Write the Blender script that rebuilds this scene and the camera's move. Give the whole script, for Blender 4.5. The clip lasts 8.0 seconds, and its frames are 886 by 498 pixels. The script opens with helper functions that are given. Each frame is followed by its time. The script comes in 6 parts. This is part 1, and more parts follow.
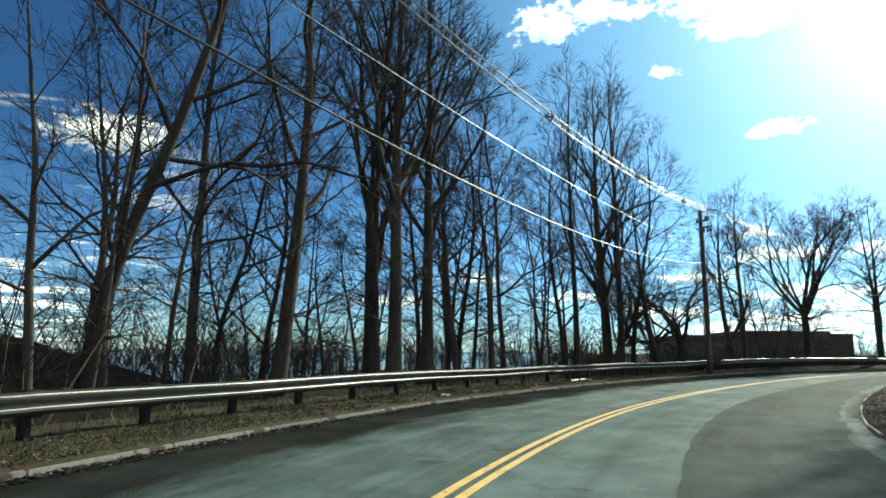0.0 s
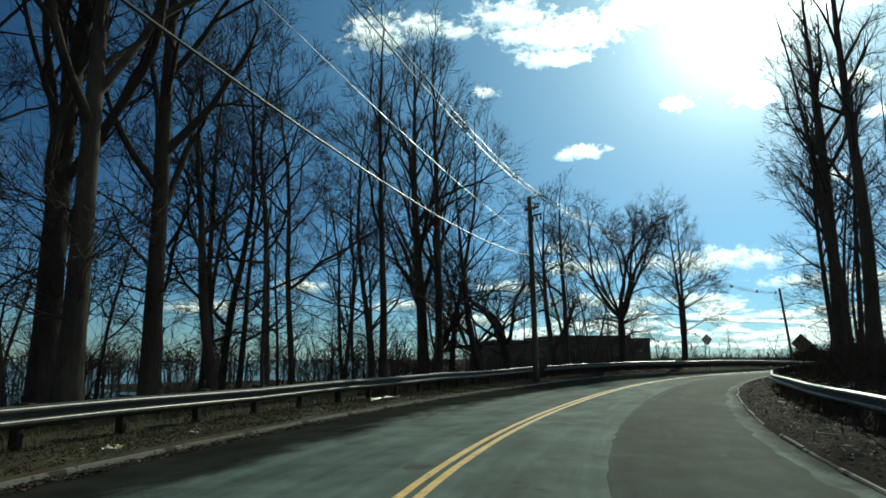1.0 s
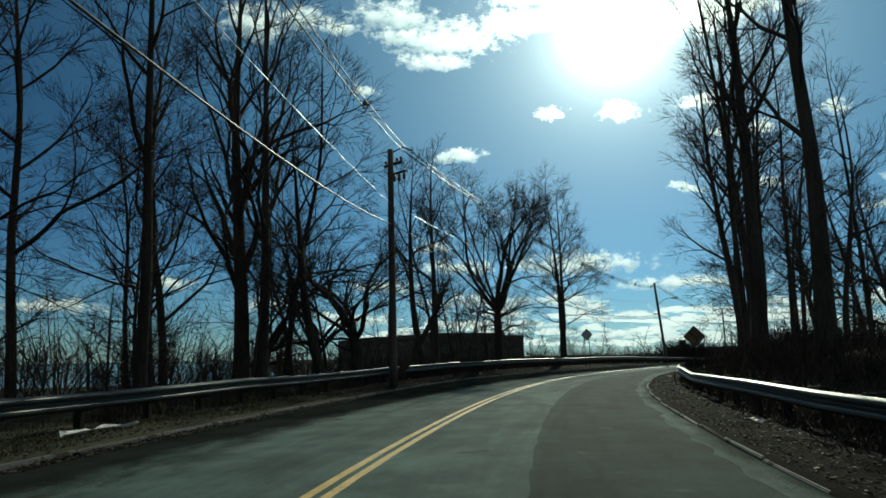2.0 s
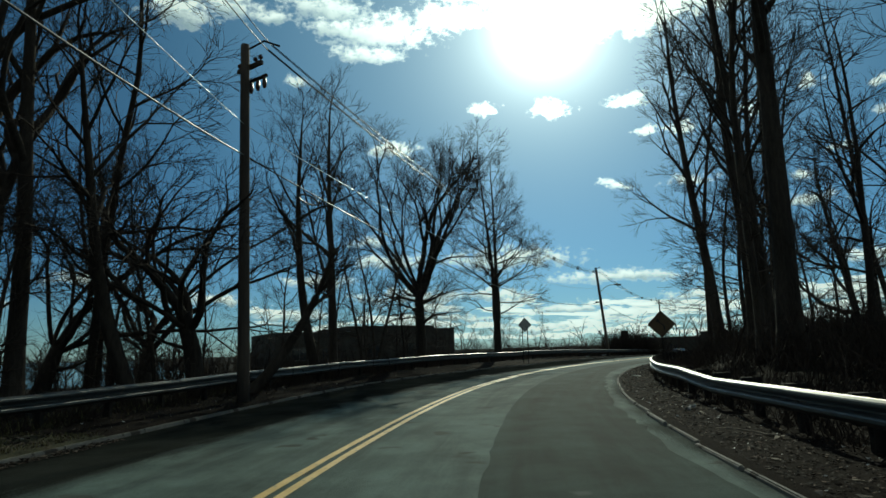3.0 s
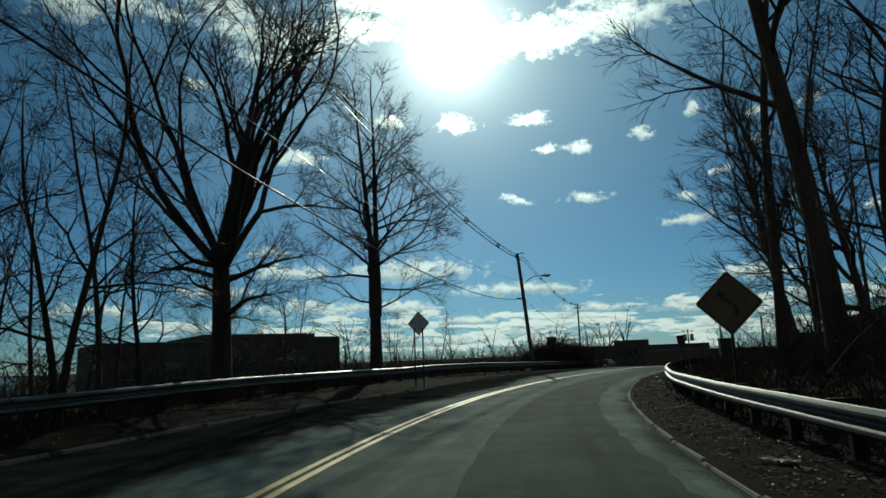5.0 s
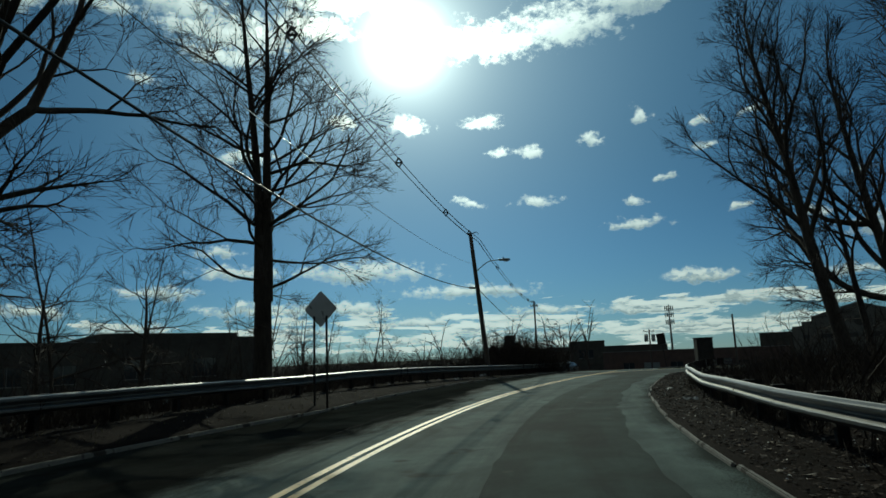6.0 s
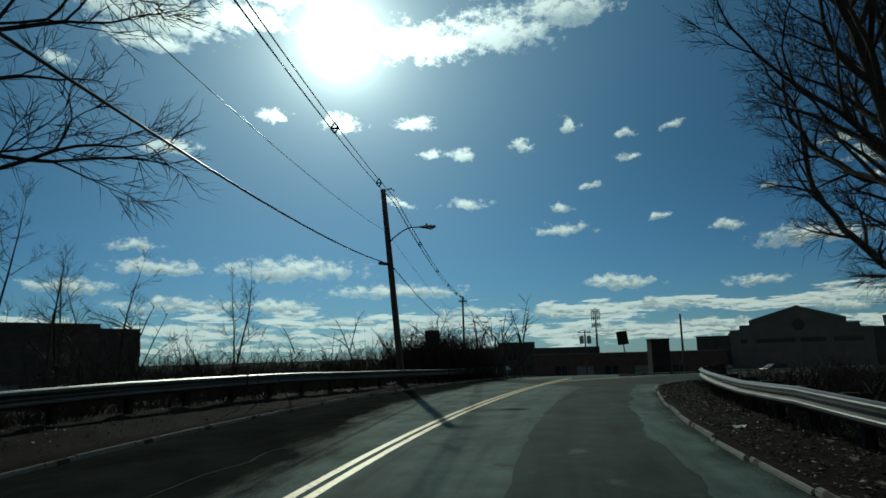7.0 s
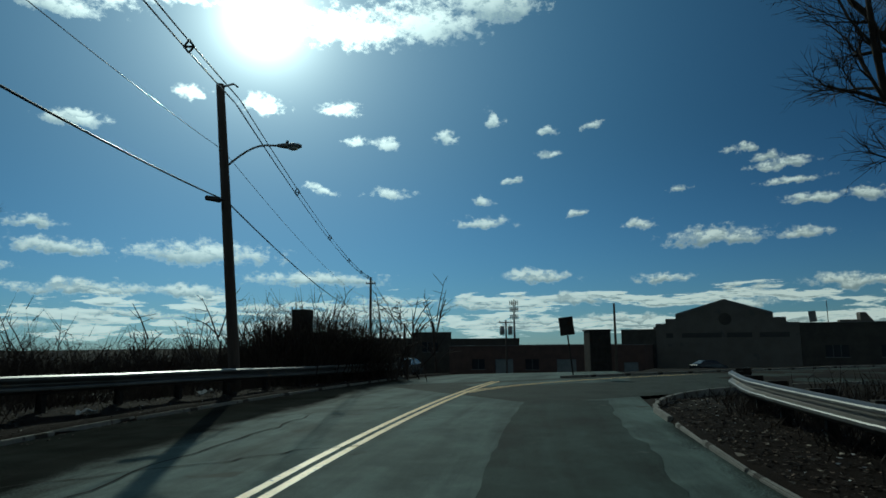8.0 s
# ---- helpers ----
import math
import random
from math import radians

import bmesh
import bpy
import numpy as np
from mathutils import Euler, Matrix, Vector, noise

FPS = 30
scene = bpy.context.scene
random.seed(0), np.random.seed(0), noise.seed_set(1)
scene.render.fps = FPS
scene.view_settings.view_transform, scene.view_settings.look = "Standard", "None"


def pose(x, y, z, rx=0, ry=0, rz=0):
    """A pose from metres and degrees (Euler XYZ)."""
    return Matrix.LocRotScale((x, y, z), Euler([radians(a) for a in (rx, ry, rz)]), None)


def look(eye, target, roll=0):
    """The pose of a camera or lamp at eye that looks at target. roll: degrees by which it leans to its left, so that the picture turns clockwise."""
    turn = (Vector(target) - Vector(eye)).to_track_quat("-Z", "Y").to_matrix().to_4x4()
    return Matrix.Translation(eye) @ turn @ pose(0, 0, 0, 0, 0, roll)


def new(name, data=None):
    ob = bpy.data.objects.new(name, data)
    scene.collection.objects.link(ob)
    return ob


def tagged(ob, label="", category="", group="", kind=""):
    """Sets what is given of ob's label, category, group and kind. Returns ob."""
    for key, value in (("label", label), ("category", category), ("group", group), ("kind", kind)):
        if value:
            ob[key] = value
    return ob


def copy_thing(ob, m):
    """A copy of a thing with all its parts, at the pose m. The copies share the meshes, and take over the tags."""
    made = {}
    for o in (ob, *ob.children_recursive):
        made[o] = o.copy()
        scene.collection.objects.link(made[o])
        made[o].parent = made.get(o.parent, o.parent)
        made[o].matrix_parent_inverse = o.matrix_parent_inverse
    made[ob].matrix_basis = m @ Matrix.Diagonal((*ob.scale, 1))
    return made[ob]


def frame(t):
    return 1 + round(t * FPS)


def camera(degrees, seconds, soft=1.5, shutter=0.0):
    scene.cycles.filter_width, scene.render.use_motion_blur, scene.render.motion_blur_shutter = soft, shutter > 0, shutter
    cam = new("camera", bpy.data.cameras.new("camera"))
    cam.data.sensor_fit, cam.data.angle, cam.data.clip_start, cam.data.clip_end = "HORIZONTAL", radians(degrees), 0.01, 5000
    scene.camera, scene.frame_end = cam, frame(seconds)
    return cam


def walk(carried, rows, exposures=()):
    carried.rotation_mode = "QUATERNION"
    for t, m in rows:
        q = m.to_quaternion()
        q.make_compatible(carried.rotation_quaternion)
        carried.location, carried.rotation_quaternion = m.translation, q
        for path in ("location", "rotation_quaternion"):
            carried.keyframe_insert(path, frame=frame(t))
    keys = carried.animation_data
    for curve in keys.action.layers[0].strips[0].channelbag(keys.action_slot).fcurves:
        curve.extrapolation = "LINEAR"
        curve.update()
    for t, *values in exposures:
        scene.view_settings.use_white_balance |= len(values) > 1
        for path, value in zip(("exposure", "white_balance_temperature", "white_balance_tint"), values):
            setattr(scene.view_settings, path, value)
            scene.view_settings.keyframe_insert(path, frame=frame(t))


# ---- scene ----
cam = camera(68.8, 8.0, soft=1.6)
PATH = [
    (0, (0.65, -0.656, 1.362), (0.397, 1.304, 1.67), 0.5),
    (0.5, (0.963, 3.258, 1.392), (1.01, 5.229, 1.729), -0.2),
    (1, (1.755, 7.108, 1.401), (2.041, 9.06, 1.731), -0.3),
    (1.5, (3.059, 10.954, 1.381), (3.551, 12.865, 1.707), -0.5),
    (2, (4.781, 14.883, 1.317), (5.433, 16.746, 1.642), -0.9),
    (3.3, (10.521, 25.292, 1.375), (11.403, 27.061, 1.679), -2.0),
    (3.5, (11.424, 26.853, 1.346), (12.331, 28.608, 1.655), -2.2),
    (4, (13.933, 30.849, 1.318), (14.901, 32.568, 1.646), -1.6),
    (4.5, (16.627, 34.72, 1.294), (17.655, 36.402, 1.63), -1.5),
    (4.7, (17.776, 36.305, 1.339), (18.833, 37.97, 1.672), -1.8),
    (5.8, (24.372, 44.571, 1.341), (25.563, 46.143, 1.673), -2.4),
    (6, (25.777, 46.23, 1.343), (26.994, 47.782, 1.674), -2.3),
    (6.5, (29.607, 50.387, 1.319), (30.897, 51.879, 1.651), -1.7),
    (7, (33.666, 54.245, 1.323), (35.048, 55.653, 1.649), -1.5),
    (7.5, (38.039, 57.694, 1.368), (39.509, 59.016, 1.671), -0.8),
    (8, (42.346, 60.768, 1.354), (43.894, 62.0, 1.646), -0.5),
]
walk(cam, [(t, look(eye, target, roll)) for t, eye, target, roll in PATH],
     exposures=[(0.0, 1.18, 6950, -6), (0.5, 0.62, 6950, -9), (1.0, 0.12, 6900, -12), (1.5, -0.22, 6800, -14), (2.0, -0.4, 6750, -15), (3.5, -0.52, 6800, -14), (4.5, -0.66, 6800, -14), (6.0, -0.92, 6550, -14), (7.0, -1.0, 6350, -15), (8.0, -0.97, 6050, -16)])

# ------------------------------------------------------------ sky and sun
SUN_AZ, SUN_EL = 35.3, 27.2          # degrees, from +y towards +x
sun_dir = Vector((math.sin(radians(SUN_AZ)) * math.cos(radians(SUN_EL)),
                  math.cos(radians(SUN_AZ)) * math.cos(radians(SUN_EL)), math.sin(radians(SUN_EL))))
sun_lamp = bpy.data.lights.new("sun", "SUN")
sun_lamp.energy, sun_lamp.angle, sun_lamp.color = 3.0, radians(0.53), (1.0, 0.93, 0.84)
sun = new("sun", sun_lamp)
sun.matrix_world = look(sun_dir * 100, (0, 0, 0))


class Nodes:
    """Short hand for building a node tree."""

    def __init__(self, tree):
        self.tree = tree
        tree.nodes.clear()

    def add(self, kind):
        return self.tree.nodes.new(kind)

    def link(self, a, b):
        self.tree.links.new(a, b)

    def put(self, socket, value):
        if isinstance(value, bpy.types.NodeSocket):
            self.link(value, socket)
        else:
            socket.default_value = value

    def math(self, op, a, b=0.0, c=0.0, clamp=False):
        node = self.add("ShaderNodeMath")
        node.operation, node.use_clamp = op, clamp
        for i, v in enumerate((a, b, c)):
            self.put(node.inputs[i], v)
        return node.outputs[0]

    def vec(self, op, a, b=(0, 0, 0)):
        node = self.add("ShaderNodeVectorMath")
        node.operation = op
        self.put(node.inputs[0], a)
        self.put(node.inputs[1], b)
        return node.outputs["Value"] if op in ("LENGTH", "DOT_PRODUCT") else node.outputs["Vector"]

    def noise(self, vector, scale, detail=4.0, rough=0.55, distortion=0.0):
        node = self.add("ShaderNodeTexNoise")
        self.link(vector, node.inputs["Vector"])
        node.inputs["Scale"].default_value, node.inputs["Detail"].default_value = scale, detail
        node.inputs["Roughness"].default_value, node.inputs["Distortion"].default_value = rough, distortion
        return node.outputs["Fac"]

    def step(self, value, lo, hi):
        node = self.add("ShaderNodeMapRange")
        node.interpolation_type = "SMOOTHSTEP"
        self.put(node.inputs[0], value)
        self.put(node.inputs[1], lo)
        self.put(node.inputs[2], hi)
        return node.outputs[0]

    def mix(self, fac, a, b, blend="MIX"):
        node = self.add("ShaderNodeMix")
        node.data_type, node.blend_type = "RGBA", blend
        self.put(node.inputs[0], fac)
        self.put(node.inputs[6], a)
        self.put(node.inputs[7], b)
        return node.outputs[2]


def build_world():
    world = bpy.data.worlds.new("sky")
    scene.world = world
    world.use_nodes = True
    n = Nodes(world.node_tree)
    out = n.add("ShaderNodeOutputWorld")
    back = n.add("ShaderNodeBackground")
    n.link(back.outputs[0], out.inputs[0])
    way = n.add("ShaderNodeTexCoord").outputs["Generated"]
    sky = n.add("ShaderNodeTexSky")
    sky.sky_type, sky.sun_disc = "NISHITA", False
    sky.sun_elevation, sky.sun_rotation = radians(SUN_EL), radians(SUN_AZ)
    sky.air_density, sky.dust_density, sky.ozone_density = 1.0, 0.1, 3.0
    sep = n.add("ShaderNodeSeparateXYZ")
    n.link(way, sep.inputs[0])
    x, y, z = sep.outputs
    az = n.math("MULTIPLY", n.math("ARCTAN2", x, y), 57.2958)
    el = n.math("MULTIPLY", n.math("ARCSINE", z), 57.2958)
    tint = n.mix(n.step(el, 20.0, 0.0), (0.0122, 0.0228, 0.0365, 1), (0.028, 0.043, 0.0665, 1))
    blue = n.vec("MULTIPLY", sky.outputs[0], tint)
    comb = n.add("ShaderNodeCombineXYZ")
    n.link(az, comb.inputs[0])
    n.link(el, comb.inputs[1])
    flat = comb.outputs[0]
    # ragged outlines: the cloud coordinates are pushed about by noise
    warp = n.add("ShaderNodeTexNoise")
    n.link(flat, warp.inputs["Vector"])
    warp.inputs["Scale"].default_value, warp.inputs["Detail"].default_value, warp.inputs["Roughness"].default_value = 0.6, 4.0, 0.6
    push = n.vec("MULTIPLY", n.vec("SUBTRACT", warp.outputs["Color"], (0.5, 0.5, 0.5)), (3.2, 1.5, 0))
    bent = n.vec("ADD", flat, push)
    # fair-weather clouds: azimuth, elevation, half width, half height in degrees
    low = [(18.5, 9.4, 2, .6), (20.7, 7.7, 4.4, .8), (31, 7.7, 6.6, 1.3), (22, 4.6, 6, .7), (30, 4.6, 3.3, .7), (26, 2.6, 4.5, .5),
           (40.3, 5.7, 6.6, .8), (46.7, 13.2, 2, .6), (55.1, 10.6, 2.8, .65), (59.8, 5.9, 3.7, .7), (68.6, 9.9, 1.4, .6),
           (74.8, 8.6, 4.4, .9), (80.9, 8.5, 2.4, .6), (81.9, 11, 2.6, .5), (63.4, 11.2, 1, .4), (54.9, 12.5, 1, .5), (21, 17.6, 2.6, .8)]
    high = [(46.4, 17.6, 1.4, .9), (51.9, 18.1, 1, .6), (56.1, 19.5, 1, .9), (61.1, 16.5, 1.4, .5), (35.6, 20.3, 2.1, 1.1),
            (42.1, 20.4, 2, .8), (29.5, 20.7, 1.5, .7), (43.5, 27.2, 6.5, 2.2), (50, 27.8, 6, 2.4), (56.5, 29.2, 5, 2.0), (20.1, 27.4, 6.5, 1.9),
            (16, 27.5, 3.5, 1.3), (18.8, 25.6, 4, 1.1), (2.3, 27.9, 3.4, 2.1), (-35.4, 16.7, 5.3, 2), (29, 31, 6, 2.4), (12.4, 23, 1.3, .7)]
    high += [(85.6, 11.0, 1.6, .8), (78.6, 14.5, 1.2, .5), (80.8, 12.5, 2.4, .4), (15.1, 29.1, 5, 1.6), (9.8, 28.2, 2.4, 1.0), (21.3, 18.1, 1.2, .5), (26.5, 28.5, 5, 1.7), (41.0, 13.3, 1.2, .4), (46.3, 13.0, 1.3, .4), (6.5, 28.6, 2.5, 1.4), (77, 15.5, 1.4, .5), (79.5, 13.8, 2.6, .45), (61, 18.4, 1.0, .45), (65, 18.6, 1.0, .4), (72, 12.8, 1.2, .4), (43.5, 17.8, 1.2, .6), (40, 13.6, 1.1, .45), (58, 14.2, 0.9, .4)]
    low += [(46.8, 3.7, 4.5, .6), (54, 3.4, 3.2, .5), (62.6, 3.9, 3.6, .6), (58, 1.9, 5, .5), (48, 1.7, 4.5, .5), (67, 2.2, 4, .5), (36, 3.2, 3.5, .6),
            (33, 1.5, 4.5, .5), (70, 5.4, 2.6, .5), (42, 1.9, 3.5, .45), (76, 3.2, 3.5, .6), (84, 4.5, 4, .7), (14, 6.0, 3.5, .7), (12, 3.2, 4, .6), (17, 1.8, 4, .5), (5, 4.6, 3.6, .7), (-4, 6.2, 3.2, .7), (-12, 4.2, 4, .7)]
    bent_xyz = n.add("ShaderNodeSeparateXYZ")
    n.link(bent, bent_xyz.inputs[0])
    near, level = None, None
    for a, e, w, h in low + high:
        # rounded above, flat below
        side = n.math("MULTIPLY", n.math("SUBTRACT", bent_xyz.outputs[0], a), 1.0 / w)
        up = n.math("MULTIPLY", n.math("SUBTRACT", bent_xyz.outputs[1], e - 0.2 * h), 0.9 / h)
        tall = n.math("MAXIMUM", up, n.math("MULTIPLY", up, -1.8))
        d = n.math("SQRT", n.math("ADD", n.math("MULTIPLY", side, side), n.math("MULTIPLY", tall, tall)))
        if near is None:
            near, level = d, up
        else:
            nearer = n.math("LESS_THAN", d, near)
            level = n.math("ADD", level, n.math("MULTIPLY", nearer, n.math("SUBTRACT", up, level)))
            near = n.math("MINIMUM", near, d)
    puff = n.noise(n.vec("MULTIPLY", flat, (0.7, 1.05, 1.0)), 1.15, 8.0, 0.68)
    puff_up = n.noise(n.vec("ADD", n.vec("MULTIPLY", flat, (0.7, 1.05, 1.0)), (0.05, 0.42, 0)), 1.15, 8.0, 0.68)
    thick = n.math("ADD", n.math("SUBTRACT", 1.0, near), n.math("MULTIPLY", n.math("SUBTRACT", puff, 0.5), 2.6))
    fair = n.step(thick, -0.05, 0.72)
    # layered cloud towards the horizon, seen edge on
    long = n.vec("MULTIPLY", flat, (0.15, 0.92, 1.0))
    sheet = n.noise(long, 1.0, 8.0, 0.62, 0.3)
    sheet_up = n.noise(n.vec("ADD", long, (0.0, 0.22, 0)), 1.0, 8.0, 0.62, 0.3)
    gate = n.math("MULTIPLY", n.step(el, 6.4, 3.6), n.step(el, -1.0, 1.2))
    gate = n.math("MULTIPLY", gate, n.math("ADD", 0.35, n.math("MULTIPLY", n.step(az, -5.0, 22.0), 0.65)))
    band = n.step(n.math("SUBTRACT", sheet, n.math("MULTIPLY", n.math("SUBTRACT", 1.0, gate), 0.3)), 0.475, 0.525)
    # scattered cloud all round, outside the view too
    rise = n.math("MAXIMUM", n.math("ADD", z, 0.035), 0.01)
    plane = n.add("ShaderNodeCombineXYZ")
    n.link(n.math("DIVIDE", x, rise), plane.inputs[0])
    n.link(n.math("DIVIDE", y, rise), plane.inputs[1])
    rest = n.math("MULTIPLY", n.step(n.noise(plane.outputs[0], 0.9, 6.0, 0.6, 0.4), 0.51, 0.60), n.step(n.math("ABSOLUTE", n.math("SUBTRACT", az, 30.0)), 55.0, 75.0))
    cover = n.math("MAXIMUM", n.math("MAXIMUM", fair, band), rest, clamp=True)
    # glow round the sun, in haze and in thin cloud
    to_sun = n.math("MAXIMUM", n.vec("DOT_PRODUCT", way, tuple(sun_dir)), 0.0)
    tight = n.math("POWER", to_sun, 1300.0)
    wide = n.math("POWER", to_sun, 60.0)
    # grey bellies, white edges: darker where more cloud lies above than here
    under = n.step(n.math("SUBTRACT", puff_up, puff), -0.05, 0.12)
    belly = n.math("MAXIMUM", n.math("MULTIPLY", under, 0.7), n.step(level, 0.35, -0.35))
    shade = n.math("MULTIPLY", n.math("MULTIPLY", n.step(thick, 0.08, 0.5), belly), 0.95)
    below = n.math("MULTIPLY", n.step(n.math("SUBTRACT", sheet_up, sheet), -0.03, 0.05), n.step(sheet, 0.50, 0.58))
    shade = n.math("MAXIMUM", shade, n.math("MULTIPLY", n.math("MULTIPLY", band, below), 0.95))
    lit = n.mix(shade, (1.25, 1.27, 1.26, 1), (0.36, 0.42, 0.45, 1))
    lit = n.mix(n.math("POWER", to_sun, 3.0), n.mix(0.3, lit, (0.30, 0.33, 0.35, 1)), lit)
    lit = n.mix(n.math("MINIMUM", n.math("MULTIPLY", wide, 1.5), 1.0), lit, (3.2, 3.2, 3.1, 1))
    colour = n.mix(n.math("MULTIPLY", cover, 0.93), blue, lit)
    halo = n.math("ADD", n.math("ADD", n.math("MULTIPLY", tight, 3.2), n.math("MULTIPLY", n.math("POWER", to_sun, 420.0), 1.7)), n.math("ADD", n.math("MULTIPLY", n.math("POWER", to_sun, 120.0), 0.75), n.math("MULTIPLY", n.math("POWER", to_sun, 28.0), 0.36)))
    haze = n.vec("SCALE", (0.98, 1.0, 0.98))
    n.link(halo, haze.node.inputs["Scale"])
    broad = n.vec("SCALE", (0.44, 0.93, 1.45))
    n.link(n.math("MULTIPLY", n.math("POWER", to_sun, 5.5), 0.31), broad.node.inputs["Scale"])
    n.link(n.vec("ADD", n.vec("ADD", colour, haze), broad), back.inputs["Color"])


build_world()


# ------------------------------------------------------------ materials
def material(name, dark, light, scale=3.0, rough=0.85, metal=0.0, bump=0.3, fine=40.0, stretch=(1, 1, 1), spots=None, random=0.0, gloss=0.5, streak=0.0, island=0.0, grit_shade=False):
    """A surface with variation at two scales, relief, and stains of a colour of their own."""
    mat = bpy.data.materials.new(name)
    mat.use_nodes = True
    n = Nodes(mat.node_tree)
    out = n.add("ShaderNodeOutputMaterial")
    bsdf = n.add("ShaderNodeBsdfPrincipled")
    n.link(bsdf.outputs[0], out.inputs[0])
    at = n.vec("MULTIPLY", n.add("ShaderNodeTexCoord").outputs["Object"], stretch)
    large, small = n.noise(at, scale, 5.0, 0.6), n.noise(at, fine, 4.0, 0.7)
    blend = n.math("ADD", n.math("MULTIPLY", n.step(large, 0.3, 0.7), 0.6), n.math("MULTIPLY", n.step(small, 0.3, 0.7), 0.4))
    colour = n.mix(blend, (*dark, 1), (*light, 1))
    if spots:
        mark = n.step(n.noise(at, spots[1], 3.0, 0.5), spots[2], spots[2] + 0.06)
        colour = n.mix(mark, colour, (*spots[0], 1))
    if streak:
        # wear along the lanes: coordinates run along and across the road
        lane_map = n.add("ShaderNodeUVMap")
        lane_map.uv_map = "UVMap"
        lane = lane_map.outputs[0]
        drag = n.noise(n.vec("MULTIPLY", lane, (0.07, 1.3, 1.0)), 1.0, 5.0, 0.65, 0.6)
        blot = n.noise(n.vec("MULTIPLY", lane, (0.35, 0.6, 1.0)), 1.0, 6.0, 0.7, 0.8)
        wear = n.math("ADD", n.math("MULTIPLY", n.step(drag, 0.3, 0.7), 0.6), n.math("MULTIPLY", n.step(blot, 0.35, 0.65), 0.4))
        worn = n.vec("SCALE", colour)
        n.link(n.math("ADD", 1.0 - streak, n.math("MULTIPLY", wear, 2 * streak)), worn.node.inputs["Scale"])
        colour = worn
    if grit_shade:
        # dirt swept to the kerbs, with tree shade painted into the outer band: the second coordinates hold the
        # distances to the outer and inner kerb
        edges = n.add("ShaderNodeUVMap")
        edges.uv_map = "edge"
        split, ahead = n.add("ShaderNodeSeparateXYZ"), n.add("ShaderNodeSeparateXYZ")
        n.link(edges.outputs[0], split.inputs[0])
        n.link(lane, ahead.inputs[0])
        rag = n.math("SUBTRACT", n.noise(n.vec("MULTIPLY", lane, (0.30, 0.75, 1.0)), 1.0, 7.0, 0.68, 0.5), 0.5)
        # widens the dark outer band where tree shade on the lane is painted in
        broad = n.math("MULTIPLY", n.math("MULTIPLY", n.step(ahead.outputs[0], 24.0, 54.0), n.step(ahead.outputs[0], 94.0, 72.0)), 1.5)
        wide = n.math("MULTIPLY", n.math("ADD", broad, 1.35), n.step(ahead.outputs[0], 108.0, 90.0))
        outer = n.math("SUBTRACT", n.math("ADD", split.outputs[0], n.math("MULTIPLY", rag, 2.6)), wide)
        inner = n.math("ADD", split.outputs[1], n.math("MULTIPLY", rag, 1.3))
        thin = n.math("MULTIPLY", n.math("SUBTRACT", small, 0.5), 0.9)
        cover = n.math("MAXIMUM", n.step(n.math("ADD", outer, thin), 0.95, 0.0), n.math("MULTIPLY", n.math("MULTIPLY", n.step(n.math("ADD", inner, thin), 0.34, 0.02), 0.8), n.step(ahead.outputs[0], 89.0, 86.0)))
        soil_shade = n.mix(blend, (0.009, 0.0085, 0.0075, 1), (0.026, 0.024, 0.0215, 1))
        colour = n.mix(n.math("MULTIPLY", cover, 0.9), colour, soil_shade)
        n.link(n.math("MULTIPLY", n.math("SUBTRACT", 1.0, cover), gloss), bsdf.inputs["Specular IOR Level"])
    if island:
        # no two leaves alike
        each = n.add("ShaderNodeNewGeometry").outputs["Random Per Island"]
        pale = n.vec("SCALE", colour)
        n.link(n.math("ADD", 1.0 - 0.6 * island, n.math("MULTIPLY", n.math("POWER", each, 4.0), 5.0 * island)), pale.node.inputs["Scale"])
        colour = pale
    if random:
        info = n.add("ShaderNodeObjectInfo").outputs["Random"]
        tone = n.math("ADD", 1.0 - random, n.math("MULTIPLY", info, 2 * random))
        scaled = n.vec("SCALE", colour)
        n.link(tone, scaled.node.inputs["Scale"])
        colour = scaled
    n.link(colour, bsdf.inputs["Base Color"])
    bsdf.inputs["Metallic"].default_value = metal
    bsdf.inputs["Specular IOR Level"].default_value = gloss
    n.link(n.math("ADD", rough - 0.1, n.math("MULTIPLY", small, 0.2), clamp=True), bsdf.inputs["Roughness"])
    lump = n.add("ShaderNodeBump")
    lump.inputs["Strength"].default_value, lump.inputs["Distance"].default_value = bump, 0.02
    n.link(n.math("ADD", small, n.math("MULTIPLY", large, 0.5)), lump.inputs["Height"])
    n.link(lump.outputs[0], bsdf.inputs["Normal"])
    return mat


M_ROAD = material("worn_asphalt", (0.043, 0.067, 0.0615), (0.113, 0.162, 0.151), 0.8, 0.88, bump=0.6, fine=36, spots=((0.045, 0.056, 0.050), 0.9, 0.64), gloss=0.12, streak=0.5, grit_shade=True)
M_PATCH = material("newer_asphalt", (0.014, 0.026, 0.0225), (0.042, 0.067, 0.061), 0.9, 0.9, bump=0.6, fine=36, spots=((0.066, 0.082, 0.074), 1.3, 0.66), gloss=0.11, streak=0.55, grit_shade=True)
M_SIDE = material("side_street_asphalt", (0.014, 0.022, 0.019), (0.042, 0.059, 0.052), 0.9, 0.9, bump=0.6, fine=36, spots=((0.066, 0.082, 0.074), 1.3, 0.66), gloss=0.11)
M_TAR = material("tar", (0.012, 0.012, 0.012), (0.03, 0.03, 0.03), 4, 0.92, gloss=0.05)
